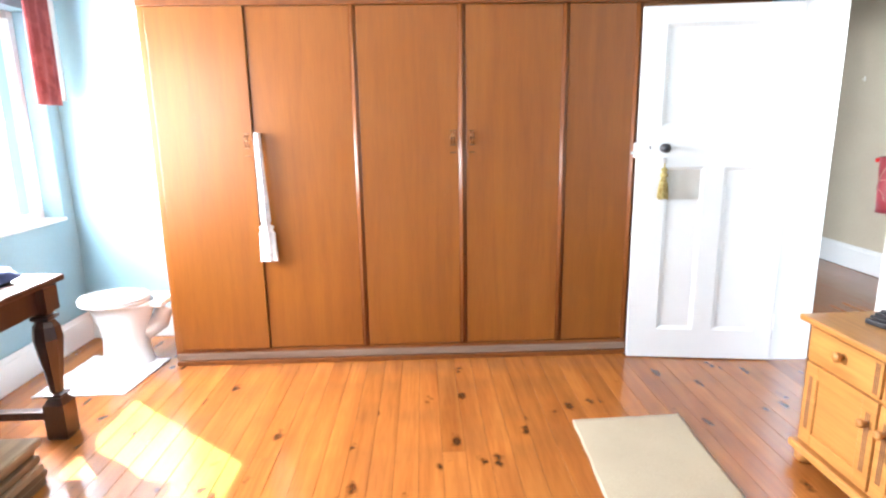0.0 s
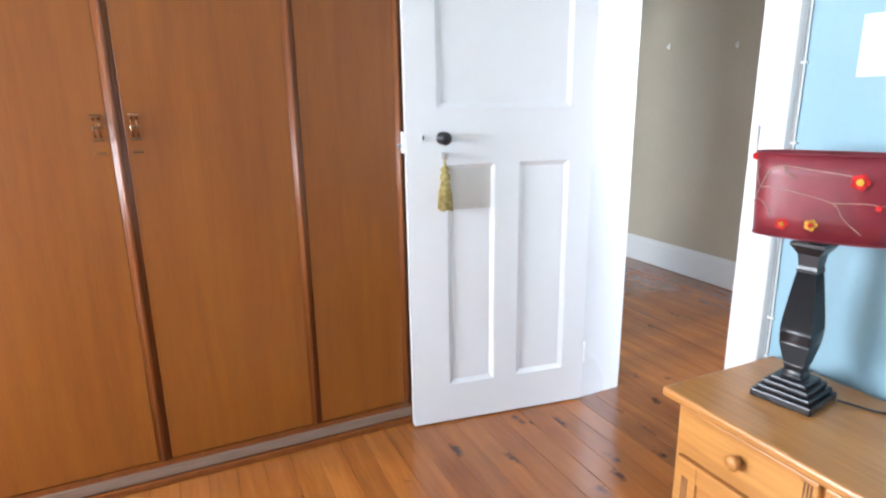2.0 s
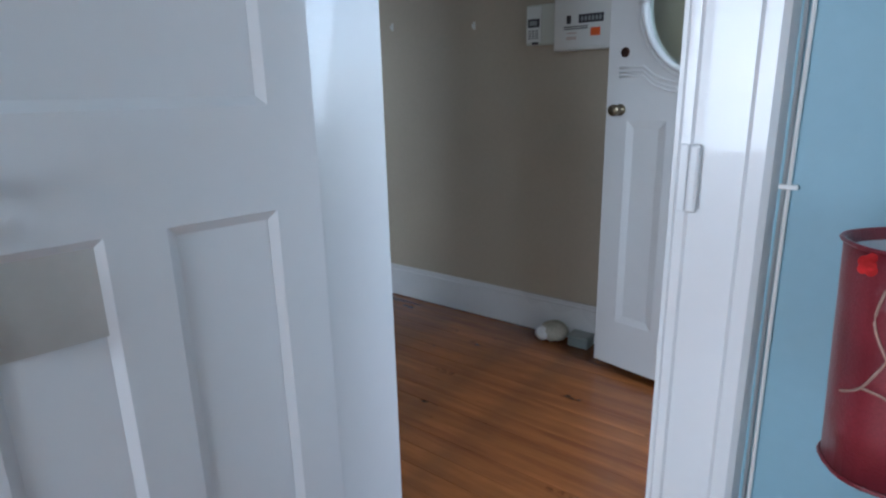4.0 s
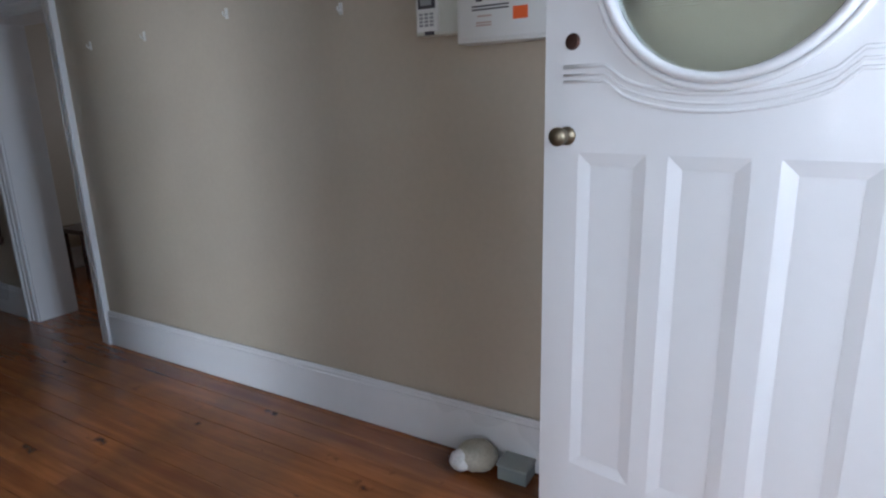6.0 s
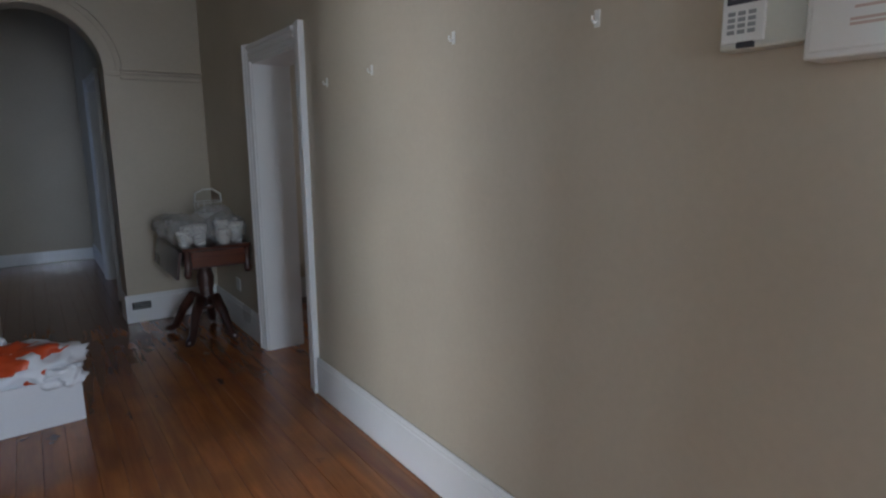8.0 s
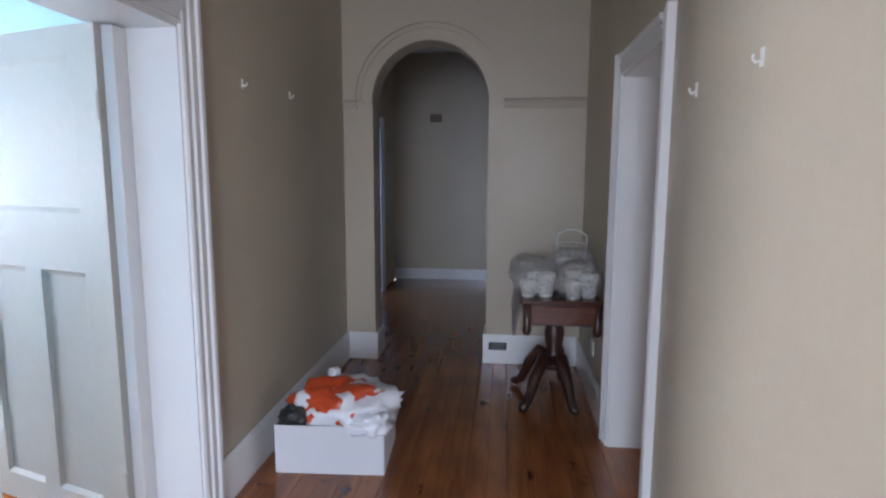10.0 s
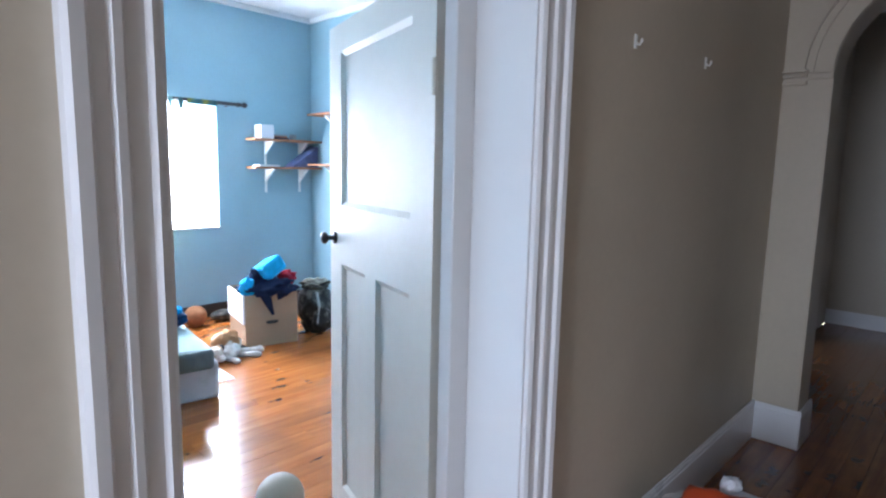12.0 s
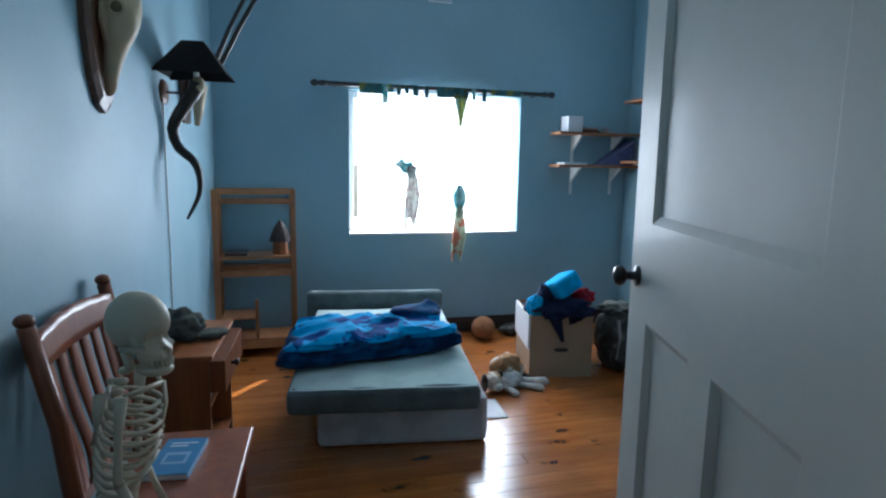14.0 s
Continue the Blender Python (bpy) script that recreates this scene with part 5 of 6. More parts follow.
def knotted(name, yc, y0, y1, knot_z, low, material, label, wing, end):
    """A curtain gathered from the rod into a knot, with a loose tail and a wing of cloth beside it."""
    cu = thing(name, label, "curtain", XW + 0.075, 0, 0)

    def upper(u, v):
        w = (1 - v) ** 1.6
        y = yc + (y0 + (y1 - y0) * u - yc) * w + (u - 0.5) * 0.045
        return (0.016 * math.sin(u * 7 * math.pi) * (0.4 + 0.6 * w) + 0.012 * v, y, 2.05 - (2.05 - knot_z) * v)
    part("drape", sheet(bmesh.new(), upper, 42, 24), NET, cu, "thin white drape", True)
    if material is not NET:
        part("heading", sheet(bmesh.new(), lambda u, v: (0.006 + upper(u, 0)[0] * (1 - v), yc + (y0 + (y1 - y0) * u - yc) * (0.62 - 0.5 * v) + 0.006 * math.sin(u * 9 + v * 4), 2.05 - 0.27 * v), 20, 8),
             material, cu, "olive and teal printed cloth", True)
        part("gather", sheet(bmesh.new(), lambda u, v: (0.024 + 0.012 * math.sin(u * 8), yc + (u - 0.5) * (0.035 + 0.085 * math.sin(math.pi * v)), knot_z + 0.01 + 0.22 * v), 14, 8),
             CURTAIN_TEAL, cu, "teal cloth bunched over the knot", True)
    part("knot", crumple((0.014, yc, knot_z), (0.03, 0.042, 0.05), yc, 3, 0.3), end, cu, "", True)

    def tail(u, v):
        wide = 0.05 + 0.075 * math.sin(math.pi * min(1.0, v * 0.75 + 0.1))
        return (0.014 + 0.016 * math.sin(u * 5 * math.pi), yc + 0.012 * math.sin(v * 5) + (u - 0.5) * wide, knot_z - (knot_z - low) * v * (0.9 + 0.1 * math.cos(u * 7)))
    part("tail", sheet(bmesh.new(), tail, 20, 14), end, cu, "loose curtain tail", True)

    if material is not NET:
        return cu

    def flap(u, v):
        return (0.02 + 0.012 * math.sin(u * 9), yc + wing * (0.01 + 0.11 * v + 0.02 * math.sin(u * 5)), knot_z + 0.02 + 0.05 * v + (u - 0.5) * 0.10 * (1 - 0.3 * v) + 0.012 * math.sin(v * 9))
    part("wing", sheet(bmesh.new(), flap, 6, 10), CURTAIN_TEAL, cu, "teal printed cloth end", True)
    return cu


for y0, y1, d, m in ((5.60, 5.80, 0.045, CURTAIN_GREEN), (5.785, 5.83, 0.115, CURTAIN_TEAL), (5.83, 5.875, 0.03, CURTAIN_GREEN), (5.90, 5.935, 0.05, CURTAIN_GREEN),
                     (5.965, 6.0, 0.035, CURTAIN_GREEN), (6.03, 6.085, 0.05, CURTAIN_GREEN), (6.13, 6.165, 0.06, CURTAIN_GREEN), (6.23, 6.50, 0.05, CURTAIN_GREEN),
                     (6.53, 6.565, 0.06, CURTAIN_TEAL), (6.62, 6.66, 0.07, CURTAIN_GREEN), (6.70, 6.98, 0.012, CURTAIN_GREEN)):
    single("curtain_tab", sheet(bmesh.new(), fold(y0, y1, 2.058 - d, 2.092, XW + 0.094, 0.004, max(1, round((y1 - y0) * 18))), 4 + round((y1 - y0) * 80), 4), m,
           "dark olive and teal curtain heading looped on the rod", "curtain", group="curtain headings", smooth=True)

rack = thing("shelf_rack", "light beech open shelf rack in the corner", "shelf", -2.31, 4.80)
for px in (-0.145, 0.13):
    for py in (-0.275, 0.275):
        part("post", box(px - 0.015, px + 0.015, py - 0.02, py + 0.02, 0, 1.26, bevel=0.003), RACK_WOOD, rack)
for z0, z1 in ((1.225, 1.26), (1.155, 1.18), (0.615, 0.66), (0.06, 0.12)):
    for px in (-0.145, 0.13):
        part("rail", box(px - 0.012, px + 0.012, -0.255, 0.255, z0, z1, bevel=0.002), RACK_WOOD, rack)
part("shelf", box(-0.155, 0.14, -0.253, 0.253, 0.745, 0.765, bevel=0.002), RACK_WOOD, rack)
part("shelf", box(-0.155, 0.14, -0.253, 0.253, 0.121, 0.136, bevel=0.002), RACK_WOOD, rack)
part("shelf", box(-0.15, 0.135, -0.253, -0.012, 0.285, 0.30, bevel=0.002), RACK_WOOD, rack)
part("divider", box(0.115, 0.14, -0.012, 0.012, 0.136, 0.435, bevel=0.002), RACK_WOOD, rack)
hut = thing("toy_house", "small brown wooden toy house on a shelf", "ornament", -2.29, 4.98, 0.765)
part("hut_wall", lathe(bmesh.new(), [(0.062, 0.0), (0.055, 0.12)], 10), CABINET_WOOD, hut)
part("hut_roof", lathe(bmesh.new(), [(0.085, 0.10), (0.07, 0.15), (0.045, 0.21), (0.008, 0.26)], 14), DARK_WOOD, hut, "thatched pointed roof")
single("dark_tray", box(-2.42, -2.2, 4.58, 4.74, 0.766, 0.785, bevel=0.006), DARK_WOOD, "dark flat tray on a beech shelf", "tray")

BA = 8.4
base = thing("bed_base", "grey cloth covered bed base on the board floor", "bed base", -1.275, 5.715, 0, -BA)
part("base_box", box(-0.76, 0.765, -0.465, 0.43, 0.001, 0.252, bevel=0.03), BASE_GREY, base)
mat_ = thing("mattress", "grey green mattress overhanging its base", "mattress", -1.155, 5.578, 0.253, -BA)
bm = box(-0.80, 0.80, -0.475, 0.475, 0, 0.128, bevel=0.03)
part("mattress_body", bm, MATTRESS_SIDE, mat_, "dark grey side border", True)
def quilt(u, v):
    x, y = -0.785 + 1.57 * u, -0.46 + 0.92 * v
    e = min(u, 1 - u, v, 1 - v)
    return (x, y, 0.126 + 0.014 * min(1, e * 14) + 0.004 * noise.noise(Vector((x * 5, y * 5, 2))))
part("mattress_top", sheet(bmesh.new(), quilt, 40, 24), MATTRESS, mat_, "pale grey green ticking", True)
head = thing("headboard", "low grey padded headboard at the wall", "headboard", -2.04, 5.69, 0, -BA)
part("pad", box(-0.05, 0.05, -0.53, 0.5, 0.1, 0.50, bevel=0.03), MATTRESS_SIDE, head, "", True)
part("foot", box(-0.04, 0.04, -0.45, 0.45, 0.0, 0.1), BLACK, head)
blk = thing("blanket", "blue patterned fleece blanket folded on the mattress", "blanket", 0, 0, 0.388)


def folded(corners, grow, h, low, seed):
    """A soft folded slab of cloth over four corners: rounded sides, ridges and hollows on top."""
    bm = bmesh.new()
    bmesh.ops.create_icosphere(bm, subdivisions=6, radius=1.0)
    a, b, c, d = [Vector((*p, 0)) for p in corners]
    for v in bm.verts:
        n = v.co.normalized()
        p = n * (abs(n.x) ** 5 + abs(n.y) ** 5 + abs(n.z) ** 3) ** -0.24
        ang = math.atan2(p.y, p.x)
        w = grow * (1 + 0.07 * noise.noise(Vector((math.cos(ang) * 2.2, math.sin(ang) * 2.2, seed))))
        u, t = 0.5 + 0.5 * p.x * w, 0.5 + 0.5 * p.y * w
        q = (a * (1 - u) + b * u) * (1 - t) + (d * (1 - u) + c * u) * t
        z = max(0.0, 0.5 + 0.5 * p.z)
        ridge = 1 - abs(noise.noise(Vector((q.x * 5.5 + q.y * 2, q.y * 3.2 - q.x, seed + 3))) * 2)
        lump = 0.035 * ridge ** 3 + 0.03 * noise.noise(Vector((q.x * 3, q.y * 2.4, seed))) + 0.010 * noise.noise(Vector((q.x * 15, q.y * 13, seed + 8)))
        side = 0.022 * noise.noise(Vector((q.x * 7, q.y * 7, z * 5 + seed))) * (1 - abs(p.z))
        v.co = Vector((q.x + side, q.y + side, low + h * z + lump * z))
    return bm


CORNERS = ((-0.64, 4.98), (-0.80, 5.99), (-1.30, 5.90), (-1.22, 5.06))
part("shade_layer", folded(CORNERS, 1.05, 0.115, 0.0, 2.0), BLANKET_SHADE, blk, "lower fleece layer, its shade coloured navy", True)
part("fleece", folded(CORNERS, 0.96, 0.06, 0.085, 5.0), BLANKET, blk, "blue patterned fleece", True)
part("folded_corner", folded(((-1.16, 5.60), (-1.02, 5.92), (-1.30, 6.0), (-1.33, 5.68)), 0.9, 0.09, 0.09, 9.0), BLANKET_SHADE, blk, "turned-up navy corner", True)

ns = thing("nightstand", "brown wooden nightstand with an open drawer", "nightstand", -0.635, 4.545, 0, -3.8)
part("top", box(-0.31, 0.31, -0.15, 0.165, 0.60, 0.622, bevel=0.005), CABINET_WOOD, ns)
part("side", box(-0.295, -0.275, -0.14, 0.145, 0.0, 0.60), CABINET_WOOD, ns)
part("side", box(0.275, 0.295, -0.14, 0.145, 0.0, 0.60), CABINET_WOOD, ns)
part("back", box(-0.275, 0.275, -0.14, -0.13, 0.05, 0.60), CABINET_WOOD, ns)
part("shelf", box(-0.275, 0.275, -0.13, 0.14, 0.36, 0.376), CABINET_WOOD, ns)
part("shelf", box(-0.275, 0.275, -0.13, 0.14, 0.06, 0.08), CABINET_WOOD, ns)
dr = part("drawer", box(-0.27, 0.27, 0.02, 0.21, 0.44, 0.585, bevel=0.003), CABINET_WOOD, ns)
part("drawer_knob", tube(bmesh.new(), [(0.1, 0.21, 0.52), (0.1, 0.225, 0.52), (0.1, 0.235, 0.52), (0.1, 0.245, 0.52)], [0.008, 0.008, 0.018, 0.012], 12), BLACK, dr, "", True)
single("blue_packet", box(-0.50, -0.38, 4.60, 4.66, 0.377, 0.43, bevel=0.005), paint("pale_blue_packet", (0.25, 0.42, 0.6), 0.4), "pale blue packet inside a nightstand", "packet")
single("leaflet", box(-0.48, -0.4, 4.60, 4.655, 0.081, 0.26, bevel=0.003), PAPER, "white leaflet standing in a nightstand", "leaflet")
cap = thing("cap", "crumpled grey green cap on a nightstand", "cap", -0.62, 4.52, 0.622, 25)
part("crown", blob(bmesh.new(), (0, 0, 0.06), (0.10, 0.095, 0.085), 6.0, 0.3, 2.5, 4, 0.001), CAP_GREY, cap, "", True)
part("peak", blob(bmesh.new(), (0.06, 0.12, 0.02), (0.07, 0.085, 0.018), 8.0, 0.15, 2.5, 3, 0.001), CAP_GREY, cap, "", True)

chair = thing("slat_chair", "red-brown wooden slat-back chair against the blue wall", "chair", 0.37, 4.628, 0, -3.8)
part("seat", box(-0.335, 0.27, -0.17, 0.222, 0.425, 0.45, bevel=0.008), CHAIR_WOOD, chair)
for lx in (-0.29, 0.24):
    part("front_leg", box(lx - 0.02, lx + 0.02, 0.155, 0.195, 0, 0.425, bevel=0.004), CHAIR_WOOD, chair)
    pts = [(lx * 1.0, -0.15, 0.0), (lx, -0.165, 0.25), (lx, -0.175, 0.45), (lx * 1.02, -0.205, 0.75), (lx * 1.04, -0.262, 1.03)]
    part("back_post", tube(bmesh.new(), pts, [0.02, 0.024, 0.026, 0.024, 0.022], 10), CHAIR_WOOD, chair, "", True)
    part("post_cap", blob(bmesh.new(), (lx * 1.04, -0.264, 1.045), (0.026, 0.026, 0.02), 1, 0.03, 2, 2), CHAIR_WOOD, chair, "", True)
    part("seat_rail", box(lx - 0.012, lx + 0.012, -0.17, 0.16, 0.37, 0.425, bevel=0.003), CHAIR_WOOD, chair)
part("front_rail", box(-0.27, 0.22, 0.165, 0.187, 0.36, 0.425, bevel=0.003), CHAIR_WOOD, chair)
def crest(u, v):
    x = -0.285 + 0.535 * u
    arch_ = 0.02 * math.sin(math.pi * u) + 0.007 * abs(math.sin(5 * math.pi * u))
    return (x, -0.245 - 0.012 * v - 0.02 * math.sin(math.pi * u), 0.91 + (0.085 + arch_) * v)
part("crest_rail", sheet(bmesh.new(), crest, 24, 4), CHAIR_WOOD, chair, "carved crest rail", True, 0.022)
part("lower_back_rail", box(-0.275, 0.225, -0.195, -0.172, 0.49, 0.53, bevel=0.004), CHAIR_WOOD, chair)
for k in range(6):
    x = -0.232 + 0.083 * k
    pts = spline([(x, -0.180, 0.52), (x, -0.188, 0.62), (x, -0.222, 0.76), (x, -0.252, 0.93)], 4)
    bm = bmesh.new()
    for p, q_ in zip(pts, pts[1:]):
        vs = [bm.verts.new(r + Vector((dx, dy, 0))) for r in (p, q_) for dx, dy in ((-0.025, -0.006), (0.025, -0.006), (0.025, 0.006), (-0.025, 0.006))]
        for i in range(4):
            bm.faces.new((vs[i], vs[(i + 1) % 4], vs[4 + (i + 1) % 4], vs[4 + i]))
    bmesh.ops.remove_doubles(bm, verts=bm.verts, dist=1e-5)
    bmesh.ops.bevel(bm, geom=[e for e in bm.edges if abs(e.verts[0].co.z - e.verts[1].co.z) > 0.005], offset=0.003, segments=1, affect="EDGES")
    part("slat", bm, CHAIR_WOOD, chair, "", True)
book = thing("book", "blue paperback book lying on a chair seat", "book", 0.27, 4.635, 0.45, -8)
part("cover", box(-0.125, 0.125, -0.068, 0.068, 0.0, 0.022, bevel=0.002), BOOK_BLUE, book)
part("pages", box(-0.122, 0.1265, -0.069, 0.0665, 0.003, 0.018), PAPER, book)
part("cover_picture", box(-0.02, 0.06, -0.04, 0.04, 0.022, 0.0226), paint("pale_blue_print", (0.30, 0.46, 0.64), 0.4), book, "pale blue cover picture")
part("cover_picture", box(0.0, 0.045, -0.03, 0.03, 0.0226, 0.0231), BOOK_BLUE, book)
for k in range(2):
    part("title_bar", box(-0.09 + 0.02 * k, -0.083 + 0.02 * k, -0.045, 0.045 - 0.03 * k, 0.022, 0.0225), PAPER, book)

# teaching skeleton beside the chair, as one mesh
sk = bmesh.new()
ox, oy = 0.71, 4.616
blob(sk, (ox, oy + 0.03, 1.022), (0.066, 0.09, 0.076), 1.0, 0.02, 1.5, 5)
blob(sk, (ox, oy + 0.083, 0.962), (0.046, 0.044, 0.05), 2.0, 0.05, 2.5, 5)
for v in sk.verts:
    for hx, hy, hz, r, deep in ((-0.024, 0.118, 0.985, 0.02, 0.03), (0.024, 0.118, 0.985, 0.02, 0.03), (0, 0.128, 0.955, 0.011, 0.018), (-0.06, 0.05, 0.985, 0.02, 0.012), (0.06, 0.05, 0.985, 0.02, 0.012)):
        d = (v.co - Vector((ox + hx, oy + hy, hz))).length
        if d < r * 1.5:
            inward = Vector((ox, oy + 0.04, 1.0)) - v.co
            v.co += inward.normalized() * deep * (1 - (d / (r * 1.5)) ** 2)
blob(sk, (ox, oy + 0.082, 0.912), (0.04, 0.05, 0.02), 3.0, 0.05, 2.5, 4)
for k in range(9):
    a = -1.1 + 2.2 * k / 8
    blob(sk, (ox + 0.038 * math.sin(a), oy + 0.083 + 0.046 * math.cos(a), 0.93), (0.0042, 0.0042, 0.01), k, 0.05, 2, 1)
for s in (-1, 1):
    tube(sk, [(ox + s * 0.05, oy + 0.02, 0.965), (ox + s * 0.056, oy + 0.06, 0.968), (ox + s * 0.045, oy + 0.1, 0.965)], 0.007, 6)
    tube(sk, [(ox + s * 0.044, oy + 0.03, 0.96), (ox + s * 0.042, oy + 0.045, 0.915)], [0.014, 0.012], 6)
for v in sk.verts:
    v.co = Vector((ox, oy + 0.03, 0.99)) + Matrix.Rotation(radians(-33), 3, "Z") @ (v.co - Vector((ox, oy + 0.03, 0.99)))
    v.co.x, v.co.y = ox + (v.co.x - ox) * 0.97, oy + 0.01 + (v.co.y - oy - 0.02) * 0.95
head_verts = len(sk.verts)
for s in (-1, 1):
    tube(sk, [(ox, oy + 0.07, 0.862), (ox + s * 0.05, oy + 0.05, 0.87), (ox + s * 0.095, oy + 0.005, 0.868)], 0.007, 6)
    tube(sk, [(ox + s * 0.05, oy - 0.055, 0.86), (ox + s * 0.085, oy - 0.05, 0.83), (ox + s * 0.055, oy - 0.06, 0.74)], [0.018, 0.02, 0.008], 6, 0.5)
    tube(sk, [(ox + s * 0.10, oy + 0.0, 0.868), (ox + s * 0.105, oy + 0.005, 0.77), (ox + s * 0.105, oy + 0.015, 0.665), (ox + s * 0.10, oy + 0.02, 0.655)], [0.016, 0.01, 0.011, 0.014], 8)
    tube(sk, [(ox + s * 0.10, oy + 0.02, 0.652), (ox + s * 0.09, oy + 0.07, 0.56), (ox + s * 0.08, oy + 0.10, 0.50)], [0.013, 0.008, 0.009], 8)
    blob(sk, (ox + s * 0.055, oy - 0.01, 0.56), (0.045, 0.05, 0.055), 4.0 + s, 0.25, 3, 3)
    tube(sk, [(ox + s * 0.06, oy, 0.53), (ox + s * 0.055, oy + 0.005, 0.40), (ox + s * 0.05, oy + 0.01, 0.285)], [0.02, 0.012, 0.02], 8)
    tube(sk, [(ox + s * 0.05, oy + 0.01, 0.275), (ox + s * 0.05, oy, 0.15), (ox + s * 0.05, oy, 0.03)], [0.018, 0.011, 0.014], 8)
    blob(sk, (ox + s * 0.05, oy + 0.04, 0.016), (0.022, 0.065, 0.016), 5.0 + s, 0.1, 2.5, 3, 0.001)
for k in range(14):
    z = 0.90 - 0.027 * k
    blob(sk, (ox, oy - 0.015 - 0.035 * math.sin(math.pi * k / 13), z), (0.014, 0.018, 0.011), k, 0.1, 3, 2)
tube(sk, [(ox, oy + 0.075, 0.865), (ox, oy + 0.088, 0.81), (ox, oy + 0.085, 0.745)], [0.012, 0.011, 0.007], 8, 0.5)
for k in range(9):
    z, w = 0.862 - 0.0265 * k, 0.055 + 0.04 * math.sin(math.pi * (k + 1.5) / 12)
    dpt = 0.062 + 0.02 * math.sin(math.pi * (k + 1) / 11)
    reach = 0.96 if k < 7 else 0.96 - 0.12 * (k - 6)
    for s in (-1, 1):
        pts = []
        for j in range(11):
            a = math.pi * reach * j / 10
            pts.append((ox + s * w * math.sin(a), oy + 0.012 - dpt * math.cos(a) * 0.92, z - 0.045 * math.sin(a * 0.6) + (0.03 * max(0, j - 7) / 3 if k > 3 else 0)))
        tube(sk, pts, 0.006, 6)
for i, v in enumerate(sk.verts):
    if i >= head_verts:
        v.co.y -= 0.055 * min(1.0, max(0.0, (0.88 - v.co.z) / 0.33))
    v.co.z *= 1.035
single("skeleton_model", sk, BONE, "ivory plastic skeleton model standing beside a wooden chair", "skeleton model", smooth=True)

# trophies and horn lamp on the wall
tr = thing("skull_trophy", "bleached antelope skull on a polished wooden shield", "trophy", -0.16, S_WALL(-0.16), 1.95, -3.8)
bm = bmesh.new()
out = [(0.0, -0.32), (0.06, -0.29), (0.11, -0.2), (0.145, -0.05), (0.15, 0.14), (0.10, 0.27), (0.0, 0.30)]
ring_pts = out + [(-x, z) for x, z in out[-2:0:-1]]
va = [bm.verts.new((x, 0.0, z)) for x, z in ring_pts]
vb = [bm.verts.new((x, 0.022, z)) for x, z in ring_pts]
vc = [bm.verts.new((x * 0.86, 0.034, z * 0.9)) for x, z in ring_pts]
for a, b in ((va, vb), (vb, vc)):
    for k in range(len(a)):
        bm.faces.new((a[k], a[(k + 1) % len(a)], b[(k + 1) % len(b)], b[k]))
bm.faces.new(va[::-1])
bm.faces.new(vc)
part("shield", bm, SHIELD_WOOD, tr, "polished wooden shield")
bm = bmesh.new()
swept(bm, spline([(0, 0.052, -0.25), (0, 0.06, -0.235), (0, 0.062, -0.2), (0, 0.07, -0.15), (0, 0.085, -0.09), (0, 0.10, -0.02), (0, 0.112, 0.05), (0, 0.105, 0.11), (0, 0.08, 0.16)], 3),
      [p.x for p in spline([(r, 0, 0) for r in (0.010, 0.020, 0.027, 0.032, 0.040, 0.061, 0.068, 0.056, 0.03)], 3)], 24)
for v in bm.verts:
    v.co += Vector((1, 1, 1)) * 0.010 * noise.noise(v.co * 22) - Vector((0, 0.02, 0))
part("skull", bm, SKULL, tr, "bleached skull", True)
for s in (-1, 1):
    ringp = [(s * 0.062, 0.098 + 0.026 * math.cos(2 * math.pi * k / 16), 0.045 + 0.028 * math.sin(2 * math.pi * k / 16)) for k in range(17)]
    part("eye_rim", tube(bmesh.new(), ringp, 0.008, 8), SKULL, tr, "", True)
    part("eye_socket", blob(bmesh.new(), (s * 0.058, 0.098, 0.045), (0.014, 0.023, 0.025), 1, 0.05, 2, 2), SOCKET, tr, "solid eye socket, its shade in the colour", True)
    part("cheek_bone", tube(bmesh.new(), [(s * 0.05, 0.05, 0.06), (s * 0.062, 0.05, 0.0), (s * 0.05, 0.05, -0.07)], [0.012, 0.015, 0.008], 8), SKULL, tr, "", True)
    pts = [(s * 0.03, 0.10, 0.09), (s * 0.04, 0.12, 0.2), (s * 0.06, 0.125, 0.4), (s * 0.09, 0.1, 0.62), (s * 0.11, 0.07, 0.85)]
    part("horn", tube(bmesh.new(), pts, [0.028, 0.025, 0.02, 0.013, 0.004], 12), HORN, tr, "black horn", True)
t2 = thing("horn_trophy", "small skull with long straight black horns", "trophy", -1.5, S_WALL(-1.5), 1.85, -3.8)
part("skull", tube(bmesh.new(), [(0, 0.075, -0.18), (0, 0.085, -0.12), (0, 0.09, -0.04), (0, 0.10, 0.05), (0, 0.10, 0.12)], [0.014, 0.026, 0.036, 0.045, 0.035], 12), SKULL, t2, "", True)
part("shield", box(-0.08, 0.08, 0.0, 0.03, -0.17, 0.17, bevel=0.012), SHIELD_WOOD, t2)
part("mount", box(-0.02, 0.02, 0.03, 0.09, -0.02, 0.08), SHIELD_WOOD, t2)
for s in (-1, 1):
    pts = [(s * 0.03, 0.12, 0.1), (s * 0.04, 0.19 + s * 0.025, 0.15), (s * 0.06, 0.30 + s * 0.04, 0.38), (s * 0.08, 0.40 + s * 0.05, 0.57), (s * 0.10, 0.50 + s * 0.06, 0.80)]
    part("horn", tube(bmesh.new(), pts, [0.018, 0.017, 0.015, 0.012, 0.003], 10), HORN, t2, "long black horn", True)

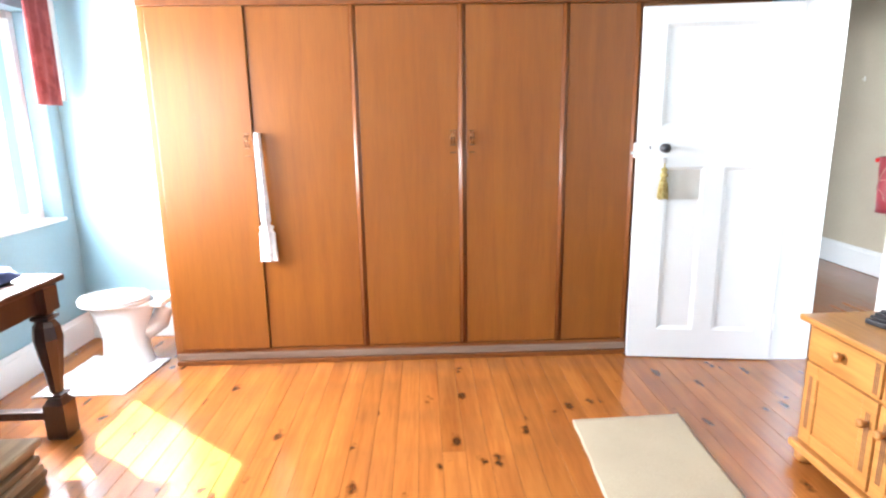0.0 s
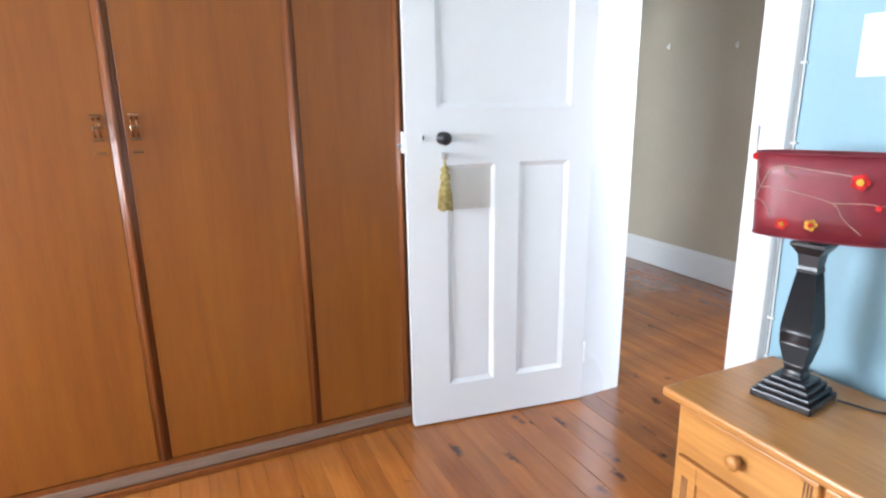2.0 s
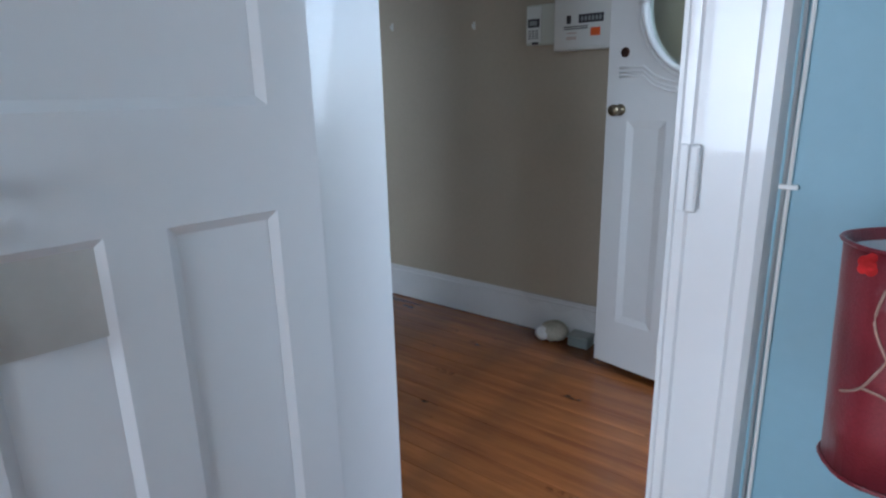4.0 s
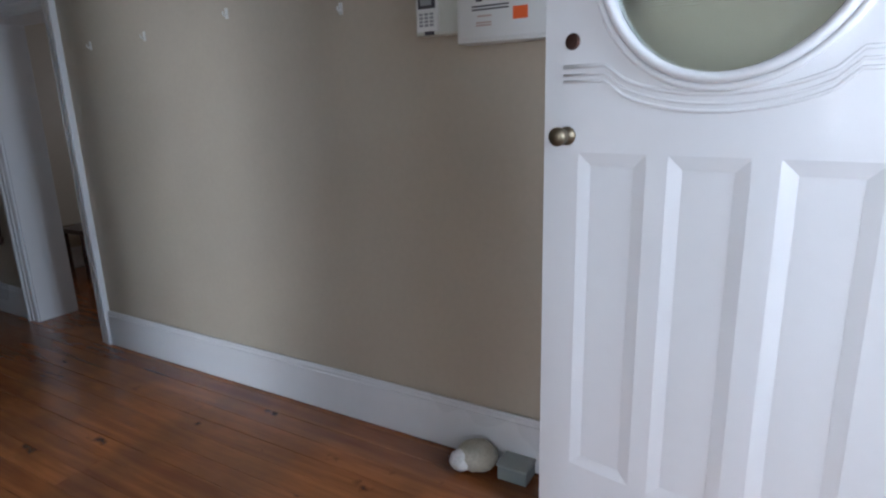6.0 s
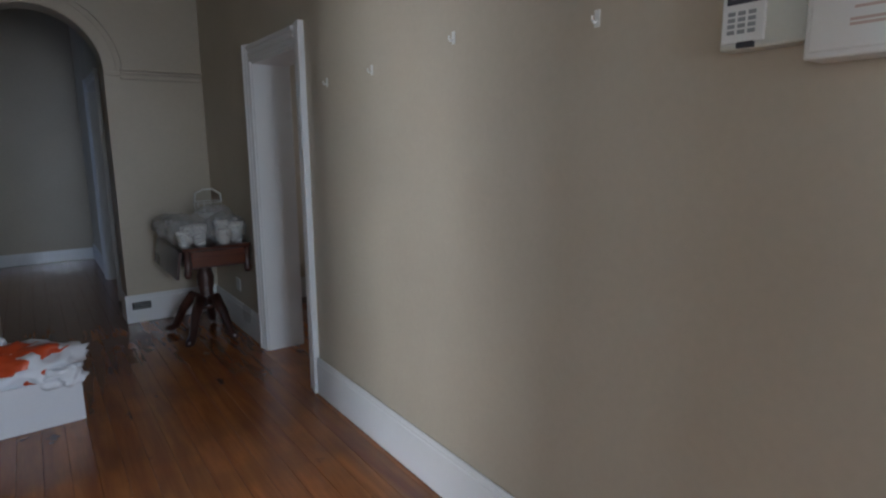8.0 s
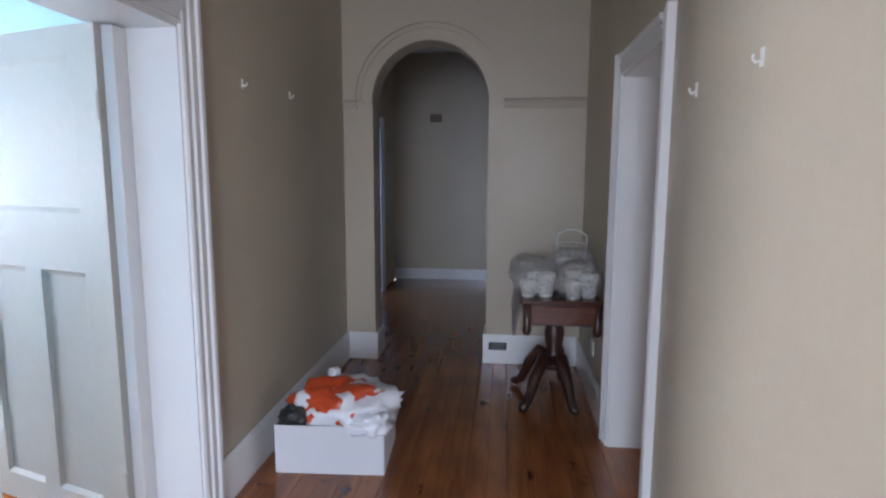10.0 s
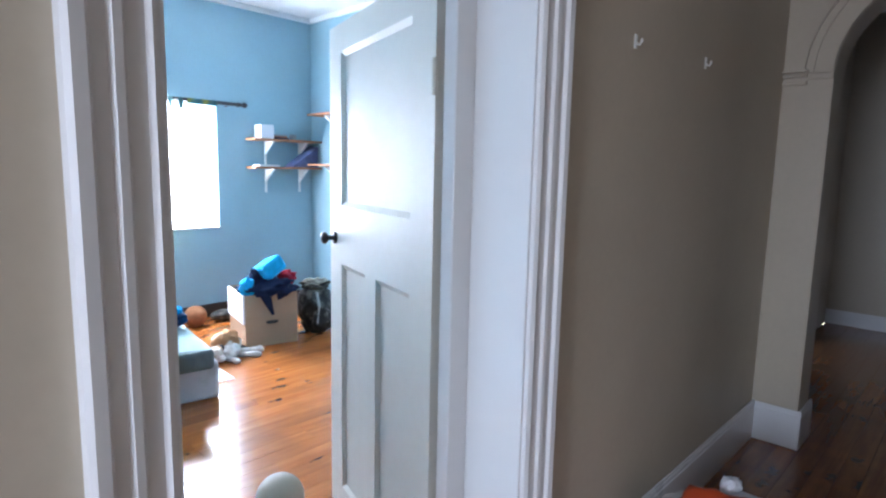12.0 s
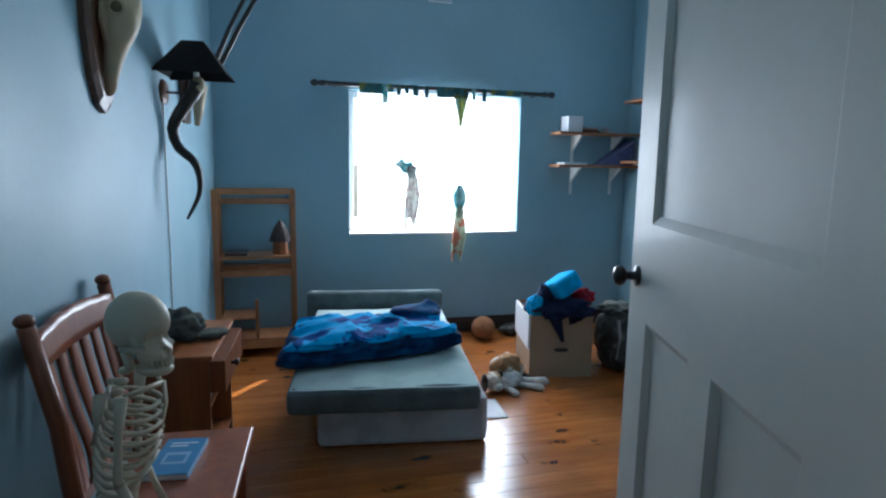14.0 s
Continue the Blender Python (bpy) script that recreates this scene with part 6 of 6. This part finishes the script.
sc = thing("horn_wall_lamp", "wall lamp made from a spiral horn with a black shade", "wall lamp", -1.06, S_WALL(-1.06), 1.81, -3.8)
bm = bmesh.new()
tube(bm, [(0, 0.0, 0), (0, 0.012, 0), (0, 0.02, 0)], [0.064, 0.064, 0.05], 20)
part("wall_rose", bm, SHIELD_WOOD, sc, "round wooden wall rose")
part("arm", tube(bmesh.new(), [(0, 0.015, 0.0), (0, 0.16, -0.002)], 0.006, 8), BLACK, sc)
hp = [(0, 0.17, 0.055), (0, 0.15, 0.0), (0.01, 0.112, -0.057), (0.02, 0.06, -0.145), (0.02, 0.047, -0.204), (0.01, 0.07, -0.282), (-0.01, 0.133, -0.348), (-0.015, 0.158, -0.422), (-0.01, 0.154, -0.528), (0, 0.092, -0.658)]
fine_pts = spline(hp, 8)
fine_r = [(0.036 * (1 - k / len(fine_pts)) ** 0.6 + 0.003) * (1 + 0.03 * math.sin(k * 1.3)) for k in range(len(fine_pts))]
part("spiral_horn", swept(bmesh.new(), fine_pts, fine_r, 12), HORN, sc, "dark spiral horn", True)
part("horn_base", blob(bmesh.new(), (0, 0.175, 0.04), (0.035, 0.035, 0.045), 2.0, 0.1, 2, 3), SKULL, sc, "", True)
bm = bmesh.new()
def pyramid(u, v):
    k = u * 4
    i, f0 = int(min(k, 3.999)), k - int(min(k, 3.999))
    half = 0.175 + (0.052 - 0.175) * v
    cs = [(-half, -half), (half, -half), (half, half), (-half, half), (-half, -half)]
    return (cs[i][0] * (1 - f0) + cs[i + 1][0] * f0, 0.165 + cs[i][1] * (1 - f0) + cs[i + 1][1] * f0, 0.085 + 0.17 * v)
part("shade", sheet(bm, pyramid, 32, 6), SHADE_BLACK, sc, "black pyramid shade", False, 0.003)
part("lamp_holder", lathe(bmesh.new(), [(0.014, 0.06), (0.014, 0.12), (0.024, 0.14), (0.02, 0.17), (0.004, 0.19)], 12, (0, 0.168, 0)), PLASTIC, sc, "", True)
part("flex", tube(bmesh.new(), [(0.03, 0.006, -0.05), (0.035, 0.006, -0.4), (0.03, 0.006, -0.8), (0.04, 0.006, -1.15)], 0.004, 6), PLASTIC, sc, "white flex down the wall")

# shelves in the far corner
def plank_shelf(x0, x1, y0, y1, z, spots_, label):
    sh = thing("wall_shelf", label, "shelf", group="corner shelves")
    part("board", box(x0, x1, y0, y1, z - 0.012, z + 0.010, bevel=0.002), SHELF_WOOD, sh)
    for bx_, by_, along in spots_:
        bm = bmesh.new()
        if along == "x":
            v = [bm.verts.new(p) for p in ((bx_, by_ - 0.01, z - 0.013), (bx_ + 0.17, by_ - 0.01, z - 0.013), (bx_, by_ - 0.01, z - 0.15), (bx_, by_ + 0.01, z - 0.013), (bx_ + 0.17, by_ + 0.01, z - 0.013), (bx_, by_ + 0.01, z - 0.15))]
        else:
            v = [bm.verts.new(p) for p in ((bx_ - 0.01, by_, z - 0.013), (bx_ - 0.01, by_ - 0.17, z - 0.013), (bx_ - 0.01, by_, z - 0.15), (bx_ + 0.01, by_, z - 0.013), (bx_ + 0.01, by_ - 0.17, z - 0.013), (bx_ + 0.01, by_, z - 0.15))]
        for f in ((0, 1, 2), (5, 4, 3), (0, 3, 4, 1), (1, 4, 5, 2), (2, 5, 3, 0)):
            bm.faces.new([v[i] for i in f])
        part("bracket", bm, PLASTIC, sh, "white triangular bracket")
    return sh


for z in (1.475, 1.755):
    plank_shelf(XW, XW + 0.2, 7.30, Y2N, z, ((XW, 7.52, "x"), (XW, 7.92, "x")), "raw pine shelf on white brackets")
plank_shelf(XW + 0.22, -0.9, Y2N - 0.2, Y2N, 2.03, ((-2.0, Y2N, "y"), (-1.2, Y2N, "y")), "high raw pine shelf on white brackets")
plank_shelf(XW + 0.22, -0.9, Y2N - 0.2, Y2N, 1.515, ((-2.0, Y2N, "y"), (-1.2, Y2N, "y")), "raw pine shelf on white brackets")
for y in (7.52, 7.92):
    single("shelf_rail", box(XW, XW + 0.006, y - 0.013, y + 0.013, 1.22, 1.74, bevel=0.001), PLASTIC, "white painted upright carrying shelf brackets", "shelf rail", "shelf uprights")
for k, (w, m) in enumerate(((0.15, NAVY_CLOTH), (0.13, CABINET_WOOD), (0.14, GREY_PLASTIC))):
    single("flat_book", box(-2.46, -2.46 + w, 7.56, 7.70 - 0.01 * k, 1.7655 + 0.016 * k, 1.781 + 0.016 * k, bevel=0.002), m, "dark book lying flat on a pine shelf", "book", "books on the shelf")
single("shelf_box", box(-2.44, -2.3, 7.38, 7.52, 1.766, 1.90, bevel=0.004), WHITE_CARTON, "small white printed box on a shelf", "box")
single("shelf_cup", lathe(bmesh.new(), [(0.03, 1.7655), (0.036, 1.80), (0.034, 1.82)], 14, (-2.37, 7.78, 0)), GREY_PLASTIC, "grey cup on a pine shelf", "cup", smooth=True)
single("shelf_books", box(-2.45, -2.3, 7.36, 7.58, 1.486, 1.505, bevel=0.003), PAPER, "flat white booklet on a shelf", "book")
bm = bmesh.new()
v = [bm.verts.new(p) for p in ((-2.46, 7.72, 1.486), (-2.46, 8.04, 1.486), (-2.46, 8.04, 1.72), (-2.3, 7.72, 1.486), (-2.3, 8.04, 1.486), (-2.3, 8.04, 1.70))]
for f in ((0, 1, 2), (5, 4, 3), (0, 3, 4, 1), (1, 4, 5, 2), (2, 5, 3, 0)):
    bm.faces.new([v[i] for i in f])
single("shelf_folder", bm, CLOTH_BLUE, "slate blue folders leaning on a shelf", "folder")
for x, hgt, r in ((-1.86, 0.1, 0.025), (-1.75, 0.14, 0.02), (-1.64, 0.09, 0.03)):
    single("shelf_bottle", lathe(bmesh.new(), [(r, 1.5255), (r, 1.525 + hgt * 0.65), (r * 0.4, 1.525 + hgt * 0.78), (r * 0.4, 1.525 + hgt)], 14, (x, Y2N - 0.1, 0)), GREY_PLASTIC if r > 0.021 else BLACK,
           "small dark bottle on a pine shelf", "bottle", "bottles on the shelf", smooth=True)

# clutter on the floor
bxt = thing("cardboard_box", "brown cardboard box overflowing with clothes", "box", -1.5, 6.86, 0, -12)
for b in ((-0.25, -0.245, -0.165, 0.265, 0, 0.44), (0.245, 0.25, -0.165, 0.265, 0, 0.44), (-0.245, 0.245, -0.17, -0.165, 0, 0.44), (-0.245, 0.245, 0.265, 0.27, 0, 0.44), (-0.245, 0.245, -0.165, 0.265, 0.001, 0.007)):
    part("carton_wall", box(*b), CARTON, bxt)
part("flap", box(0.2505, 0.262, -0.164, 0.264, 0.245, 0.437, bevel=0.002), CARTON, bxt, "folded down flap")
part("flap", box(-0.235, 0.246, -0.187, -0.171, 0.20, 0.438, bevel=0.002), WHITE_CARTON, bxt, "white inner flap")
part("carry_slot", tube(bmesh.new(), [(0.2505, 0.0, 0.20), (0.2508, 0.02, 0.197), (0.2508, 0.08, 0.197), (0.2505, 0.10, 0.20)], [0.006, 0.013, 0.013, 0.006], 8), DUSK, bxt, "hand slot, its shade coloured dark")
knotted("knotted_curtain", 6.03, 5.95, 6.10, 1.40, 0.93, NET, "thin curtain knotted in front of the window", -1, CURTAIN_GREY)
knotted("knotted_curtain", 6.44, 6.33, 6.56, 1.07, 0.64, CURTAIN, "printed curtain knotted and hanging below the sill", 1, CURTAIN_TAIL)
for nm, at, size, sd, m, lab in (("navy_garment", (-1.38, 6.90, 0.47), (0.2, 0.24, 0.10), 31, NAVY_CLOTH, "navy garment hanging over a cardboard box"),
                                ("cyan_garment", (-1.33, 6.68, 0.50), (0.06, 0.055, 0.075), 32, CYAN_CLOTH, "bright cyan garment on a cardboard box"),
                                ("crimson_garment", (-1.45, 7.08, 0.52), (0.12, 0.11, 0.07), 33, CRIMSON_CLOTH, "crimson garment on a cardboard box"),
                                ("dark_garment", (-1.36, 6.77, 0.56), (0.06, 0.05, 0.09), 34, NAVY_CLOTH, "dark garment rolled on a cardboard box")):
    single(nm, crumple(at, size, sd, 2.4, 0.3), m, lab, "garment", smooth=True)
def cloth_tip(u, v):
    y = 6.89 + (u - 0.5) * 0.34 * (1 - v * 0.75)
    return (-1.235 + 0.012 * math.sin(u * 9), y, 0.47 - 0.21 * v)
single("hanging_sleeve", sheet(bmesh.new(), cloth_tip, 16, 10), NAVY_CLOTH, "navy sleeve hanging down a cardboard box", "garment", thick=0.01, smooth=True)
bm = box(-0.1, 0.1, -0.11, 0.11, -0.07, 0.07, bevel=0.03)
cy = single("cyan_folder", bm, CYAN_CLOTH, "bright cyan folded cloth on a cardboard box", "garment")
cy.matrix_basis = pose(-1.36, 6.90, 0.63, 24, -18, 10)
bgp = thing("backpack", "black backpack standing beside a cardboard box", "backpack", -1.35, 7.35, 0)
part("sack", crumple((0, 0, 0.22), (0.17, 0.15, 0.24), 41, 2.0, 0.18, 0.001), BAG_BLACK, bgp, "", True)
part("pocket", crumple((0.14, 0.0, 0.14), (0.06, 0.11, 0.11), 42, 2.0, 0.15, 0.002), BAG_BLACK, bgp, "", True)
part("top_flap", crumple((0.0, 0.0, 0.44), (0.13, 0.13, 0.05), 43, 2.5, 0.3), CAP_GREY, bgp, "", True)
part("strap", tube(bmesh.new(), [(0.15, -0.08, 0.4), (0.2, -0.09, 0.28), (0.17, -0.09, 0.12)], 0.012, 6, 0.4), GREY_PLASTIC, bgp)
single("basketball", blob(bmesh.new(), (-2.2, 6.62, 0.10), (0.10, 0.10, 0.10), 1, 0.0, 1, 4), BALL_BROWN, "worn brown ball by the dark skirting", "ball", smooth=True)
single("dark_shoe", blob(bmesh.new(), (-2.28, 6.95, 0.05), (0.08, 0.15, 0.05), 51, 0.15, 2, 3, 0.0), BAG_BLACK, "dark shoe by the skirting", "shoe", smooth=True)
toy = thing("plush_dog", "tan, black and white plush dog slumped on the floor", "plush toy", -1.17, 6.40, 0, 20)
part("body", blob(bmesh.new(), (-0.02, 0.04, 0.105), (0.085, 0.12, 0.105), 61, 0.25, 2, 4, 0.001), PLUSH, toy, "tan back", True)
part("chest", blob(bmesh.new(), (0.05, 0.0, 0.06), (0.06, 0.10, 0.06), 66, 0.25, 2, 4, 0.001), PLUSH_WHITE, toy, "white chest", True)
part("head", blob(bmesh.new(), (0.03, -0.12, 0.075), (0.06, 0.06, 0.06), 62, 0.2, 2, 4, 0.001), PLUSH, toy, "", True)
part("muzzle", blob(bmesh.new(), (0.085, -0.12, 0.05), (0.035, 0.03, 0.026), 67, 0.1, 2, 3, 0.001), PLUSH_WHITE, toy, "white muzzle", True)
for ey in (-0.19, -0.06):
    part("ear", blob(bmesh.new(), (0.03, ey, 0.075), (0.03, 0.018, 0.06), 63 + ey, 0.15, 2, 3, 0.001), BAG_BLACK, toy, "black ear", True)
for ax, ay, bx_, by_, r in ((0.04, 0.06, 0.19, 0.16, 0.022), (0.05, -0.03, 0.17, -0.05, 0.022), (0.02, 0.12, 0.13, 0.26, 0.026)):
    part("paw", tube(bmesh.new(), [(ax, ay, r), ((ax + bx_) / 2, (ay + by_) / 2, r), (bx_, by_, r), (bx_ + 0.02, by_ + 0.015, r * 0.8)], [r, r * 0.8, r * 1.1, r * 0.5], 10), PLUSH_WHITE, toy, "white paw", True)
part("tail", tube(bmesh.new(), [(-0.05, 0.14, 0.05), (0.0, 0.2, 0.04), (0.05, 0.22, 0.02)], [0.02, 0.018, 0.008], 8), BAG_BLACK, toy, "black tail", True)
flat_cloth("paper_sheet", ((-0.99, 6.05), (-0.72, 6.05), (-0.70, 6.25), (-0.98, 6.27)), PAPER, "white paper lying on the board floor", "paper", 9.0, 0.002, 0.003, 12, 0.001)
single("white_ball", blob(bmesh.new(), (0.975, 5.612, 0.10), (0.10, 0.10, 0.10), 1, 0.0, 1, 4), paint("dull_cream_rubber", (0.50, 0.46, 0.37), 0.6, 30, 0.3, 0.25), "dull cream ball on the floor inside the door", "ball", smooth=True)


# ---- floor boards ----
def boards(x0, x1, y0, y1, width, material, seed):
    rng = random.Random(seed)
    n = round((x1 - x0) / width)
    w = (x1 - x0) / n
    cuts = {}
    for i in range(n):
        split = y0 + (y1 - y0) * rng.choice((0.31, 0.46, 0.58, 0.72))
        for ya, yb in ((y0, split), (split, y1)):
            key = round(yb - ya, 3)
            if key not in cuts:
                bm = bx(bmesh.new(), -w / 2 + 0.0005, w / 2 - 0.0005, 0.0006, yb - ya - 0.0006, -0.024, 0.0)
                top = [e for e in bm.edges if all(abs(v.co.z) < 1e-6 for v in e.verts)]
                bmesh.ops.bevel(bm, geom=top, offset=0.0009, segments=1, affect="EDGES")
                me = bpy.data.meshes.new("floor_board")
                bm.to_mesh(me)
                bm.free()
                me.materials.append(material)
                cuts[key] = me
            ob = new("floor_board", cuts[key])
            ob.parent = floor
            ob.matrix_basis = pose(x0 + w * (i + 0.5), ya, rng.uniform(-0.0008, 0.0), rng.uniform(-0.01, 0.01), rng.uniform(-0.12, 0.12), 0)


boards(XW, XE1 + 0.03, -2.2, Y1N, 0.105, FLOOR_1, 1)
boards(XW, XE1 + 0.03, Y2S, Y2N, 0.105, FLOOR_2, 2)
boards(XE1 + 0.03, XHE + 0.26, 1.5, END_Y, 0.1, FLOOR_H, 3)
part("side_room_boards", box(XHE + 0.26, 6.4, 4.8, 7.9, -0.03, 0.0), FLOOR_H, floor)
